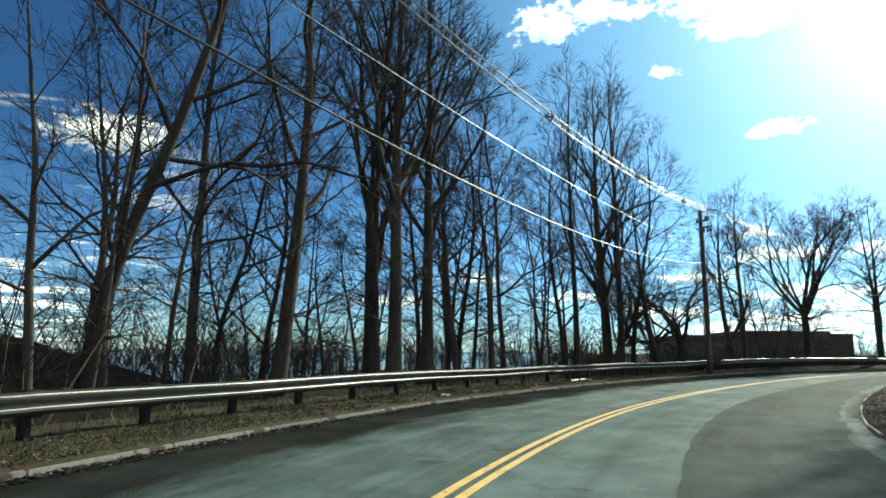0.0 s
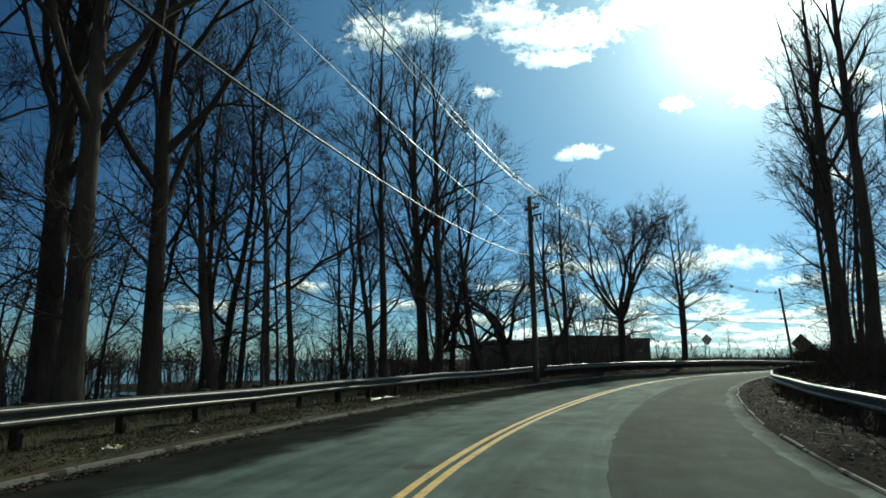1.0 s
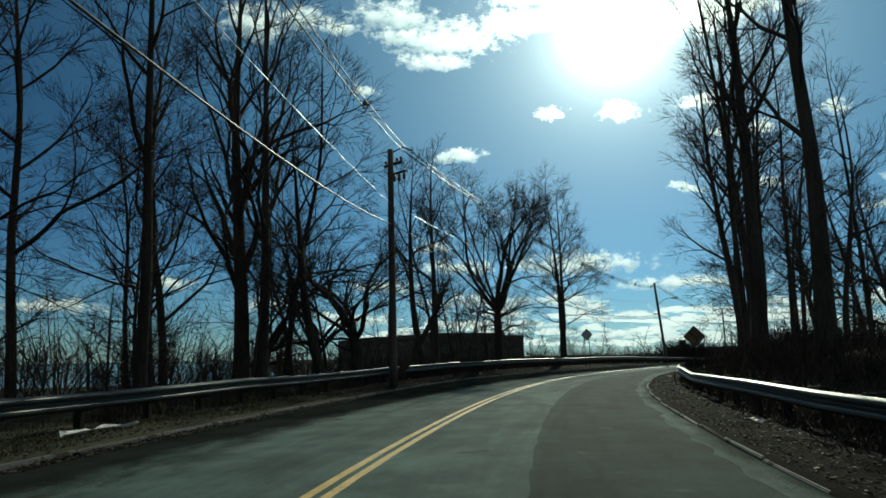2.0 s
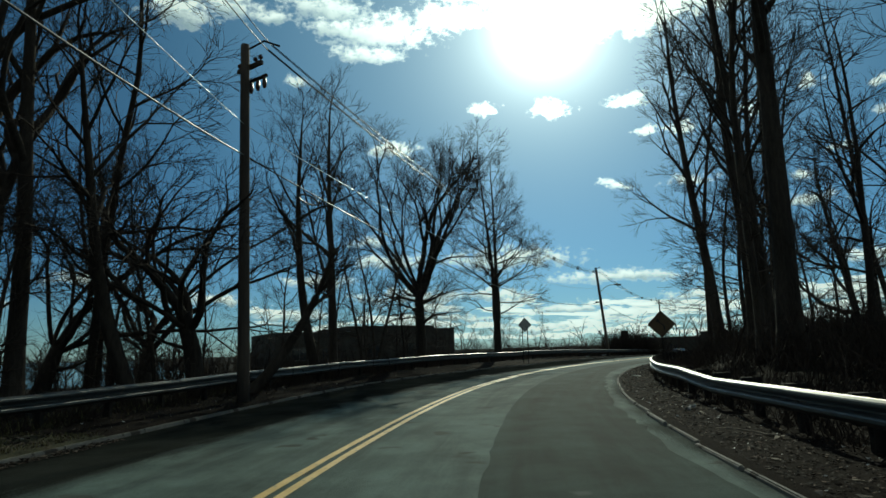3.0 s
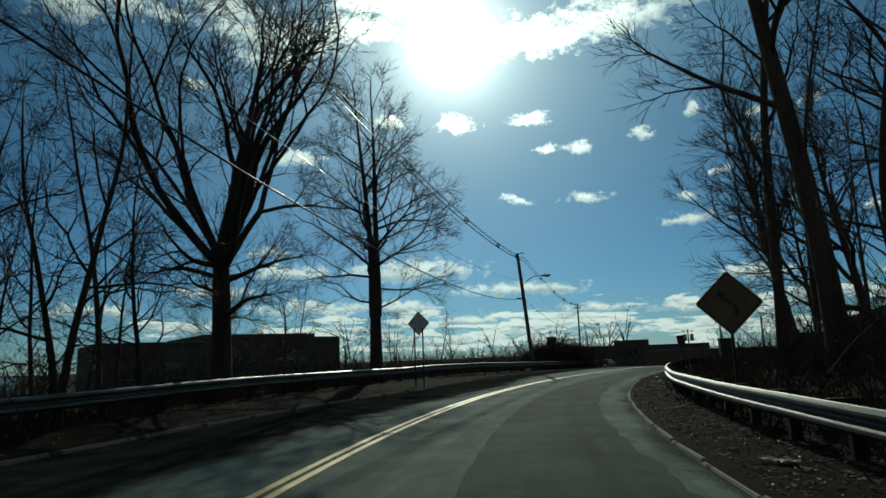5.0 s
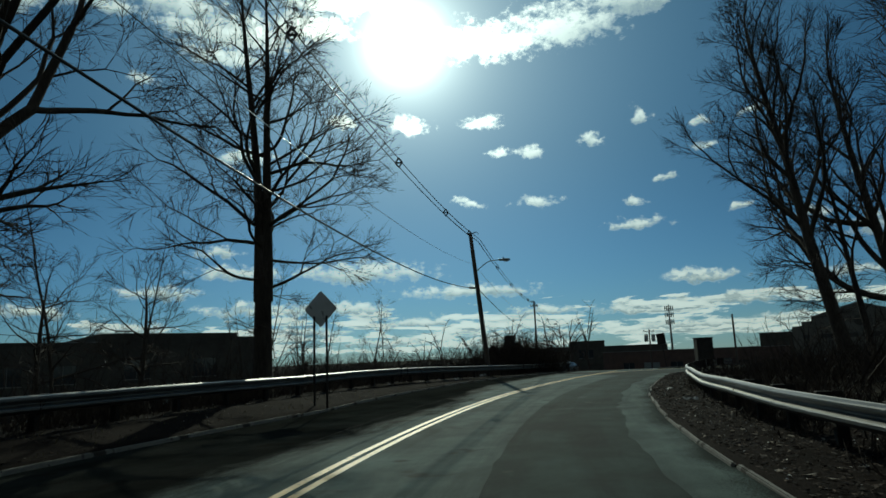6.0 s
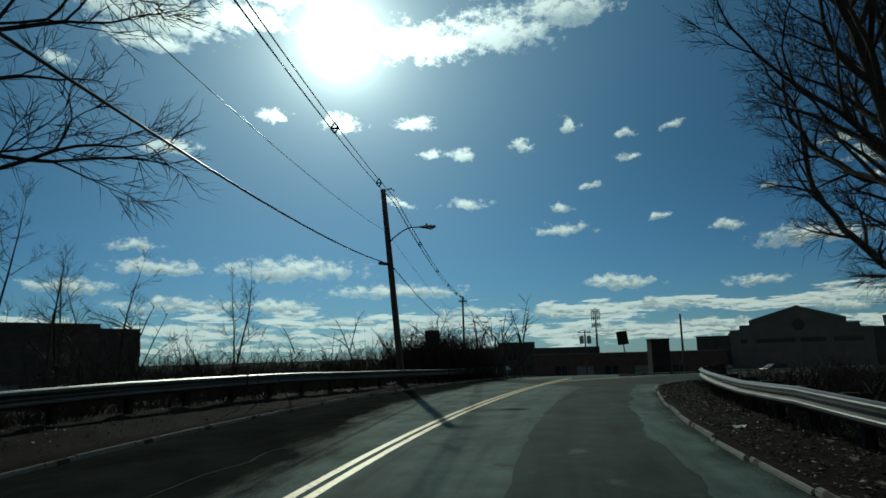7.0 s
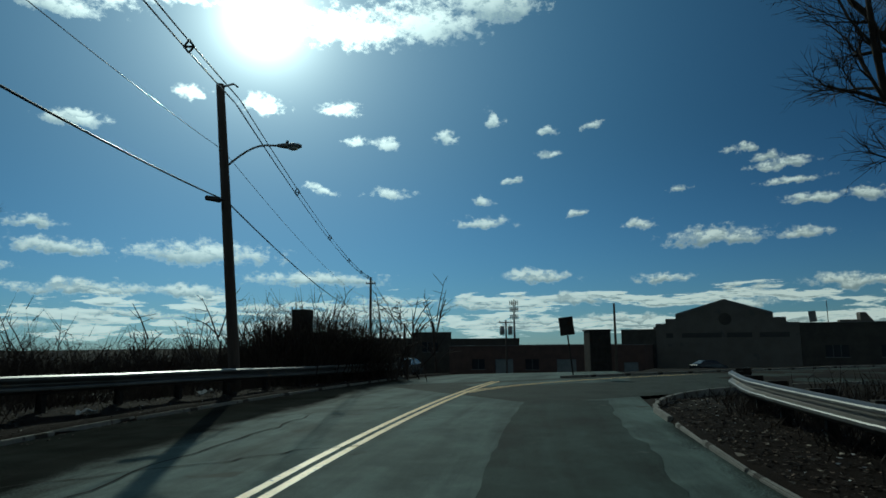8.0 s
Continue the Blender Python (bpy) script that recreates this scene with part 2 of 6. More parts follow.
M_YELLOW = material("worn_yellow_paint", (0.60, 0.37, 0.09), (0.86, 0.60, 0.21), 2.5, 0.52, bump=0.15, fine=70, spots=((0.16, 0.14, 0.10), 9, 0.62))
M_KERB = material("weathered_concrete", (0.12, 0.117, 0.104), (0.30, 0.291, 0.262), 1.1, 0.9, fine=24, spots=((0.045, 0.038, 0.03), 2.2, 0.55), random=0.2)
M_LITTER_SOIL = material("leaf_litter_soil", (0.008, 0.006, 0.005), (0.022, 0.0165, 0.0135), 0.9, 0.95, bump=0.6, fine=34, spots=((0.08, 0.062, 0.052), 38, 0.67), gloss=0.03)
M_GRASS_SOIL = material("dormant_turf", (0.022, 0.023, 0.012), (0.066, 0.062, 0.033), 0.7, 0.95, bump=0.8, fine=18, spots=((0.045, 0.032, 0.022), 1.1, 0.58), gloss=0.15)
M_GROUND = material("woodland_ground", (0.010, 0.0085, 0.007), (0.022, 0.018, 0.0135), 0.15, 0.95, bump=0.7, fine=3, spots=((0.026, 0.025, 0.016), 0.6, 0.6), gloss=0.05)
M_GRASS = material("dry_grass_blade", (0.045, 0.048, 0.022), (0.135, 0.118, 0.058), 0.8, 0.9, bump=0.0, fine=25, gloss=0.1, island=0.35)
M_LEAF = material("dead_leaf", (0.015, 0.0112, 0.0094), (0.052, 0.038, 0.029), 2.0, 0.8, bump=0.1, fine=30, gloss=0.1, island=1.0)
M_ZINC = material("galvanised_steel", (0.08, 0.08, 0.078), (0.15, 0.15, 0.146), 1.6, 0.45, 0.8, bump=0.06, fine=45, spots=((0.20, 0.16, 0.12), 2.3, 0.68), random=0.1, gloss=0.4)
M_POST = material("dull_steel", (0.018, 0.016, 0.014), (0.045, 0.040, 0.036), 3, 0.8, 0.0, bump=0.1, spots=((0.04, 0.024, 0.015), 4, 0.6), gloss=0.15)
M_BARK = material("grey_brown_bark", (0.026, 0.022, 0.018), (0.082, 0.068, 0.056), 2.2, 0.92, bump=1.0, fine=16, stretch=(1, 1, 0.22), random=0.25, gloss=0.15)
M_TWIG = material("twig_bark", (0.03, 0.023, 0.019), (0.085, 0.066, 0.055), 1.5, 0.85, bump=0.0, fine=12, random=0.25, gloss=0.15)
M_SHRUB = material("brush_stem", (0.022, 0.017, 0.014), (0.066, 0.05, 0.04), 1.5, 0.9, bump=0.0, fine=12, random=0.3, gloss=0.15)
M_POLE = material("weathered_pole_wood", (0.045, 0.035, 0.028), (0.12, 0.092, 0.072), 2.5, 0.88, bump=0.5, fine=30, stretch=(1, 1, 0.08))
M_CABLE = material("black_cable", (0.02, 0.02, 0.02), (0.045, 0.045, 0.045), 5, 0.45, bump=0.0)
M_ALU = material("bare_cable_strand", (0.45, 0.46, 0.46), (0.62, 0.62, 0.62), 5, 0.35, 0.85, bump=0.0)
M_PORCELAIN = material("brown_porcelain", (0.08, 0.04, 0.03), (0.14, 0.07, 0.05), 5, 0.25, bump=0.0)
M_SIGN_BACK = material("sign_back_aluminium", (0.42, 0.43, 0.42), (0.58, 0.59, 0.58), 2, 0.5, 0.15, bump=0.05, spots=((0.22, 0.22, 0.21), 5, 0.62))
# the shade on the back-lit sign face is put into this dark yellow
M_SIGN_YELLOW = material("shaded_yellow_sheeting", (0.11, 0.07, 0.035), (0.17, 0.11, 0.05), 2, 0.6, bump=0.03, spots=((0.08, 0.055, 0.035), 6, 0.64))
M_BLACK = material("black_sheeting", (0.02, 0.018, 0.016), (0.04, 0.035, 0.03), 4, 0.5, bump=0.0)
M_LAMP_GREY = material("lamp_housing", (0.22, 0.22, 0.21), (0.33, 0.33, 0.32), 4, 0.5, 0.4, bump=0.05)
M_LENS = material("lamp_lens", (0.55, 0.52, 0.45), (0.7, 0.68, 0.62), 8, 0.15, bump=0.02)
M_BRICK = material("dark_masonry", (0.045, 0.042, 0.036), (0.085, 0.079, 0.068), 0.6, 0.9, bump=0.3, fine=8, spots=((0.06, 0.055, 0.05), 0.35, 0.6), gloss=0.1)
M_BRICK_RED = material("red_brown_brick", (0.06, 0.038, 0.031), (0.105, 0.064, 0.052), 0.8, 0.9, bump=0.3, fine=9)
M_BLOCK = material("painted_block", (0.105, 0.097, 0.083), (0.15, 0.138, 0.12), 0.5, 0.88, bump=0.2, fine=7, spots=((0.10, 0.097, 0.09), 0.6, 0.62), gloss=0.15)
M_ROOF = material("tar_roof", (0.05, 0.05, 0.05), (0.09, 0.09, 0.088), 0.7, 0.9, bump=0.2, fine=9, gloss=0.15)
M_TRIM = material("roof_edge_metal", (0.12, 0.12, 0.12), (0.2, 0.2, 0.195), 1.5, 0.55, 0.4, bump=0.05)
M_GLASS = material("dark_window_glass", (0.02, 0.025, 0.03), (0.035, 0.04, 0.045), 1.0, 0.08, bump=0.0)
M_DOOR = material("painted_door", (0.12, 0.14, 0.14), (0.2, 0.22, 0.22), 1.0, 0.6, bump=0.05)
M_CAR_DARK = material("dark_car_paint", (0.02, 0.025, 0.03), (0.035, 0.04, 0.05), 1.0, 0.18, 0.3, bump=0.0)
M_CAR_PALE = material("grey_car_paint", (0.09, 0.095, 0.10), (0.13, 0.135, 0.14), 1.0, 0.22, 0.5, bump=0.0)
M_TYRE = material("tyre_rubber", (0.015, 0.015, 0.015), (0.03, 0.03, 0.03), 6, 0.85, bump=0.1)
M_PLASTIC = material("dirty_white_plastic", (0.42, 0.41, 0.38), (0.68, 0.67, 0.63), 6, 0.45, bump=0.2, spots=((0.2, 0.18, 0.15), 9, 0.6))
M_PAPER = material("litter_paper", (0.5, 0.49, 0.46), (0.78, 0.77, 0.74), 9, 0.7, bump=0.1)
M_LIME = material("yellow_litter", (0.5, 0.5, 0.06), (0.66, 0.64, 0.12), 9, 0.6, bump=0.1)
M_WATER = material("still_water", (0.02, 0.028, 0.03), (0.035, 0.045, 0.048), 0.05, 0.14, bump=0.04, fine=0.6)
M_WOOD = material("grey_dead_wood", (0.16, 0.13, 0.10), (0.33, 0.28, 0.22), 3, 0.9, bump=0.4, fine=25)


# ------------------------------------------------------------ builders
def mesh_of(name, verts, faces, mat, smooth=False):
    me = bpy.data.meshes.new(name)
    me.from_pydata(verts, [], faces)
    me.materials.append(mat)
    if smooth:
        me.shade_smooth()
    me.update()
    return me


def thing(name, label, category, at=(0, 0, 0), turn=0.0, group="", kind=""):
    """An empty at the foot of a thing, which carries its parts."""
    ob = new(name)
    ob.empty_display_size = 0.2
    ob.matrix_basis = Matrix.Translation(at) @ Matrix.Rotation(turn, 4, "Z")
    return tagged(ob, label, category, group, kind)


def part(name, data, parent, label="", m=None):
    ob = new(name, data)
    ob.parent = parent
    if m is not None:
        ob.matrix_basis = m
    return tagged(ob, label) if label else ob


def structure(name, data, label=""):
    return tagged(new(name, data), label, "", "", "structure")


def bm_mesh(name, bm, mat, smooth=False, bevel=0.0):
    if bevel:
        bmesh.ops.bevel(bm, geom=list(bm.edges), offset=bevel, segments=1, affect="EDGES", clamp_overlap=True)
    bmesh.ops.recalc_face_normals(bm, faces=bm.faces)
    me = bpy.data.meshes.new(name)
    bm.to_mesh(me)
    bm.free()
    me.materials.append(mat)
    if smooth:
        me.shade_smooth()
    return me


def box(name, lo, hi, mat, bevel=0.01):
    bm = bmesh.new()
    bmesh.ops.create_cube(bm, size=1)
    for v in bm.verts:
        v.co = Vector([lo[i] + (v.co[i] + 0.5) * (hi[i] - lo[i]) for i in range(3)])
    return bm_mesh(name, bm, mat, bevel=bevel)


def ring(verts, centre, tangent, radius, sides, start=0.0):
    t = tangent.normalized()
    side = t.cross(Vector((0.31, 0.17, 0.94)) if abs(t.z) < 0.9 else Vector((1, 0.1, 0))).normalized()
    up = t.cross(side)
    first = len(verts)
    for k in range(sides):
        a = start + 2 * math.pi * k / sides
        p = centre + side * (radius * math.cos(a)) + up * (radius * math.sin(a))
        verts.append((p.x, p.y, p.z))
    return first


def tube(verts, faces, points, radii, sides, cap=False, point=False):
    """A round rod along points; cap closes its ends, point draws the last end out to a tip."""
    last = None
    count = len(points)
    for i, p in enumerate(points):
        if point and i == count - 1:
            verts.append((p.x, p.y, p.z))
            faces.extend((last + k, last + (k + 1) % sides, len(verts) - 1) for k in range(sides))
            return
        tangent = points[min(i + 1, count - 1)] - points[max(i - 1, 0)]
        first = ring(verts, p, tangent, radii[i], sides)
        if last is not None:
            for k in range(sides):
                j = (k + 1) % sides
                faces.append((last + k, last + j, first + j, first + k))
        elif cap:
            faces.append(tuple(range(first + sides - 1, first - 1, -1)))
        last = first
    if cap:
        faces.append(tuple(range(last, last + sides)))


def tube_mesh(name, points, radii, sides, mat, cap=True, smooth=True):
    verts, faces = [], []
    points = [Vector(p) for p in points]
    if not hasattr(radii, "__len__"):
        radii = [radii] * len(points)
    tube(verts, faces, points, radii, sides, cap)
    return mesh_of(name, verts, faces, mat, smooth)


# ------------------------------------------------------------ the line of the road
# Compass heading of the centre line (degrees from +y towards +x) against metres along it.
HEAD_S = (-60, 0, 20, 40, 60, 80, 100, 125, 160)
HEAD_D = (-20, 8.8, 27.6, 35.1, 46.8, 58.1, 66.9, 60, 52)
S0, STEP = -60.0, 0.25
ALONG = np.arange(S0, 160.01, STEP)
HEADING = np.radians(np.interp(ALONG, HEAD_S, HEAD_D))
kernel = np.ones(33) / 33
HEADING = np.convolve(np.pad(HEADING, 16, mode="edge"), kernel, "valid")
LINE = np.c_[np.cumsum(np.sin(HEADING)) * STEP, np.cumsum(np.cos(HEADING)) * STEP]
zero = int((0 - S0) / STEP)
LINE += np.array([-0.77, 2.0]) - LINE[zero]


def smooth(x, a, b):
    t = np.clip((np.asarray(x, float) - a) / (b - a), 0, 1)
    return t * t * (3 - 2 * t)


def place(s, off):
    """The point off metres to the left of the centre line, s metres along it, and the heading there."""
    i = (s - S0) / STEP
    x, y, h = (np.interp(i, np.arange(len(ALONG)), c) for c in (LINE[:, 0], LINE[:, 1], HEADING))
    return x - off * math.cos(h), y + off * math.sin(h), h


def nearest(x, y):
    """Metres along and to the left of the centre line for arrays of places."""
    pts, head, along = LINE[::4], HEADING[::4], ALONG[::4]
    x, y = np.atleast_1d(np.asarray(x, float)), np.atleast_1d(np.asarray(y, float))
    s, off = np.empty_like(x), np.empty_like(x)
    for a in range(0, len(x), 20000):
        dx, dy = x[a:a + 20000, None] - pts[:, 0], y[a:a + 20000, None] - pts[:, 1]
        i = (dx * dx + dy * dy).argmin(1)
        r = np.arange(len(i))
        h = head[i]
        ahead = dx[r, i] * np.sin(h) + dy[r, i] * np.cos(h)
        s[a:a + 20000] = along[i] + ahead
        off[a:a + 20000] = -dx[r, i] * np.cos(h) + dy[r, i] * np.sin(h)
    return s, off


def kerb_left(s):
    return np.interp(s, (-60, 20, 35, 50, 62, 70, 78, 86, 96, 160), (4.45, 4.5, 4.5, 5.1, 4.6, 4.0, 4.6, 5.0, 4.5, 4.5))


KERB_RIGHT = -4.75


def fall(x, y):
    """The land drops away past the junction, to the north-east."""
    d = 0.6 * (np.asarray(x, float) - 62) + 0.8 * (np.asarray(y, float) - 74)
    return -0.075 * 34 * smooth(d, -2, 66)


def bumps(x, y, size, height):
    return np.array([noise.noise((a / size, b / size, 3.1)) for a, b in zip(np.ravel(x), np.ravel(y))]) * height


def road_z(x, y):
    return fall(x, y)


def rail_base(s):
    return 0.06 + 0.22 * smooth(s, 30, 62) - 0.30 * smooth(s, 78, 99)


def bank(s):
    return 0.95 * smooth(s, 82, 52) + 0.35 * smooth(s, 96, 78)


def ground_z(x, y, rough=True):
    """The height of the land."""
    x, y = np.atleast_1d(np.asarray(x, float)), np.atleast_1d(np.asarray(y, float))
    s, off = nearest(x, y)
    z = fall(x, y)
    left = kerb_left(s)
    out = off - left
    past = smooth(s, 150, 110)
    z = z + np.where(out > 0, (0.10 + (rail_base(s) - 0.06) * smooth(out, 0, 1.4)) * past, 0)
    z = z - np.where(out > 3, 2.6 * smooth(out, 3.5, 20) * smooth(s, -5, 20), 0)
    z = z + 2.7 * np.exp(-(((x + 16) / 5.5) ** 2 + ((y - 16) / 6.0) ** 2)) * smooth(out, 3, 8)
    right = -off - 4.75
    z = z + np.where(right > 0, 0.08 * smooth(s, 100, 90), 0)
    z = z + np.where(right > 0, bank(s) * smooth(right, 1.8, 6.5), 0)
    far = np.hypot(x - 30, y - 40)
    z = z - 2.2 * smooth(far, 70, 190) * smooth(off, -40, 10) - 1.2 * smooth(out, 18, 30) * smooth(s, 62, 46)
    if rough:
        wild = np.clip(np.maximum(out - 1.5, right - 1.5), 0, 1)
        z = z + bumps(x, y, 3.2, 0.16) * wild + bumps(x, y, 0.9, 0.05) * wild
    under = (out < 3.3) & (right < 3.3) & (s > -50) & (s < 150)
    z = np.where(under, z - 0.12, z)
    return z


def height_at(x, y):
    return float(ground_z(x, y)[0])


def strip(name, offsets, s0, s1, step, lift, mat, height=None, label="", jitter=None):
    """A sheet that follows the road between offsets (numbers or functions of s)."""
    verts, faces = [], []
    count = int(round((s1 - s0) / step)) + 1
    wide = len(offsets)
    xs, ys = [], []
    for i in range(count):
        s = s0 + (s1 - s0) * i / (count - 1)
        for k, off in enumerate(offsets):
            o = off(s) if callable(off) else off
            if jitter:
                o += jitter * noise.noise((s * 1.7, k * 5.3, 1.0)) + jitter * 0.6 * noise.noise((s * 5.1, k * 3.3, 2.0))
            x, y, _ = place(s, o)
            xs.append(x)
            ys.append(y)
    z = (height(np.array(xs), np.array(ys)) if height else road_z(np.array(xs), np.array(ys))) + lift
    verts = list(zip(xs, ys, z))
    for i in range(count - 1):
        for k in range(wide - 1):
            a = i * wide + k
            faces.append((a, a + 1, a + wide + 1, a + wide))
    me = mesh_of(name, verts, faces, mat, True)
    uv = me.uv_layers.new(name="UVMap")
    spots = []
    for i in range(count):
        s = s0 + (s1 - s0) * i / (count - 1)
        spots += [(s, off(s) if callable(off) else off) for off in offsets]
    uv.data.foreach_set("uv", [c for loop in me.loops for c in spots[loop.vertex_index]])
    near = [(float(kerb_left(s)) - o, o - KERB_RIGHT) for s, o in spots]
    edge = me.uv_layers.new(name="edge")
    edge.data.foreach_set("uv", [c for loop in me.loops for c in near[loop.vertex_index]])
    return structure(name, me, label)


# ------------------------------------------------------------ ground, road, verges
def build_ground():
    fine_x, fine_y = np.arange(-30, 110.01, 0.85), np.arange(-40, 125.01, 0.85)
    grow = np.cumsum(1.5 * 1.22 ** np.arange(30))
    xs = np.r_[-30 - grow[::-1], fine_x, 110 + grow]
    ys = np.r_[-40 - grow[::-1], fine_y, 125 + grow]
    gx, gy = np.meshgrid(xs, ys)
    z = ground_z(gx.ravel(), gy.ravel())
    w = len(xs)
    faces = [(j * w + i, j * w + i + 1, (j + 1) * w + i + 1, (j + 1) * w + i) for j in range(len(ys) - 1) for i in range(w - 1)]
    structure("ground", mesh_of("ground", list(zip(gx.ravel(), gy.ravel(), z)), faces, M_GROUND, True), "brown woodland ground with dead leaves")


def verge_z(x, y):
    s, off = nearest(x, y)
    out, right = off - kerb_left(s), -off - 4.75
    z = fall(x, y) + np.where(out > -0.1, 0.10 + (rail_base(s) - 0.06) * smooth(out, 0, 1.4), 0)
    z = z + np.where(right > -0.1, 0.07 + bank(s) * smooth(right, 1.8, 6.5), 0)
    edge = np.maximum(out, right)
    z = z + bumps(x, y, 0.8, 0.045) * smooth(edge, 0.05, 0.5) + bumps(x, y, 0.22, 0.022) * smooth(edge, 0.05, 0.5)
    z = z - 0.25 * smooth(edge, 3.2, 3.9)
    z = np.where(edge < 0.02, fall(x, y) - 0.02, z)
    return z


build_ground()
structure("water", mesh_of("water", [(-700, -60, -2.85), (-30, -60, -2.85), (6, 66, -2.85), (19, 86, -2.85), (30, 900, -2.85), (-700, 900, -2.85)], [(0, 1, 2, 3, 4, 5)], M_WATER), "pale still water beyond the roadside woods")
strip("road", [lambda s: kerb_left(s) + 0.02, 2.4, 0, -2.4, KERB_RIGHT - 0.02], -50, 150, 1.0, 0.0, M_ROAD, label="worn grey asphalt two-lane road")
strip("road_patch", [-2.0, -2.9, -3.6, lambda s: -4.34 + 0.42 * float(smooth(s, 46, 62)) - 0.16 * noise.noise((s * 0.35, 2.0, 6.0)) - 0.12 * noise.noise((s * 1.3, 4.0, 6.0))], -50, 92, 0.5, 0.006, M_PATCH, label="darker newer asphalt strip along the lane", jitter=0.06)
strip("verge_left", [lambda s, o=o: kerb_left(s) + o for o in (-0.03, 0.07, 0.35, 0.7, 1.1, 1.5, 1.9, 2.3, 2.8, 3.3, 3.9)], -45, 34, 0.35, 0.0, M_GRASS_SOIL, verge_z, "dormant brown grass verge behind the kerb")
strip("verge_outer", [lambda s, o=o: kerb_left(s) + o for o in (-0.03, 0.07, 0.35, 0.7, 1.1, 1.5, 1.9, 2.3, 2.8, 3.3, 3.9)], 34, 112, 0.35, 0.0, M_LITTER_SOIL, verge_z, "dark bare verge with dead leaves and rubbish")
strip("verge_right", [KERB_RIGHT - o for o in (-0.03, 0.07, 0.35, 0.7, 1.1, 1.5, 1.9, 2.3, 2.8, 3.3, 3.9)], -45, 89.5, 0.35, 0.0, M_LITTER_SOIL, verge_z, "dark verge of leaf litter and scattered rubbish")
for off, name in ((0.10, "centre_line_left"), (-0.10, "centre_line_right")):
    strip(name, [off + 0.055, off - 0.055], -50, 100, 0.5, 0.005, M_YELLOW, label="worn yellow centre line", jitter=0.006)

# the side street that leaves to the east
SIDE_FROM, SIDE_WAY = Vector((57.0, 72.6, 0)), Vector((0.935, -0.355, 0))
SIDE_LEFT = Vector((0.355, 0.935, 0))


def side_strip(name, lo, hi, a0, a1, lift, mat, label=""):
    verts, faces = [], []
    steps = int((a1 - a0) / 2) + 1
    for i in range(steps + 1):
        for o in (lo, (lo + hi) / 2, hi):
            p = SIDE_FROM + SIDE_WAY * (a0 + (a1 - a0) * i / steps) + SIDE_LEFT * o
            verts.append((p.x, p.y, float(road_z(p.x, p.y)) + lift))
    faces = [(i * 3 + k, i * 3 + k + 1, i * 3 + k + 4, i * 3 + k + 3) for i in range(steps) for k in range(2)]
    return structure(name, mesh_of(name, verts, faces, mat, True), label)


side_strip("side_street", -4.3, 4.0, 0, 110, 0.0045, M_SIDE, "dark asphalt side street leaving the bend")


def turning_lines():
    for k, shift in enumerate((0.11, -0.11)):
        verts, faces = [], []
        for i in range(25):
            u = i / 24
            a, b, c = Vector((57.3, 71.9, 0)), Vector((62.5, 73.4, 0)), Vector((72, 70.0, 0))
            p = a * (1 - u) ** 2 + b * 2 * u * (1 - u) + c * u * u
            t = ((b - a) * (1 - u) + (c - b) * u).normalized()
            q = Vector((-t.y, t.x, 0))
            for w in (shift + 0.05, shift - 0.05):
                r = p + q * w
                verts.append((r.x, r.y, float(road_z(r.x, r.y)) + 0.012))
            if i:
                faces.append((2 * i - 2, 2 * i - 1, 2 * i + 1, 2 * i))
        structure("turning_line", mesh_of("turning_line", verts, faces, M_YELLOW), "faded yellow line turning into the side street")


turning_lines()


def seam(a, b, width, wander, seed):
    """A sealed crack between two places given as (along, left)."""
    verts, faces = [], []
    count = 60
    for i in range(count + 1):
        u = i / count
        s, o = a[0] + (b[0] - a[0]) * u, a[1] + (b[1] - a[1]) * u
        o += wander * noise.noise((s * 0.9, seed, 0)) + 0.4 * wander * noise.noise((s * 3.1, seed, 5))
        w = width * (0.7 + 0.6 * abs(noise.noise((s * 2.3, seed, 9))))
        for k in (w / 2, -w / 2):
            x, y, _ = place(s, o + k)
            verts.append((x, y, float(road_z(x, y)) + 0.009))
        if i:
            faces.append((2 * i - 2, 2 * i - 1, 2 * i + 1, 2 * i))
    structure("tar_seam", mesh_of("tar_seam", verts, faces, M_TAR), "dark sealed crack in the asphalt")


seam((62, 1.4), (88, 1.9), 0.035, 0.25, 1.0)
seam((80, 4.2), (84.5, -0.2), 0.05, 0.4, 2.0)
seam((86, 4.0), (90, 0.5), 0.05, 0.4, 3.0)


def kerb_stone(name, length, width, top, mat):
    bm = bmesh.new()
    bmesh.ops.create_cube(bm, size=1)
    for v in bm.verts:
        v.co = Vector((v.co.x * length, v.co.y * width, (v.co.z + 0.5) * (top + 0.2) - 0.2))
    bmesh.ops.bevel(bm, geom=[e for e in bm.edges if all(v.co.z > 0 for v in e.verts)], offset=0.014, segments=2, affect="EDGES")
    return bm_mesh(name, bm, mat)


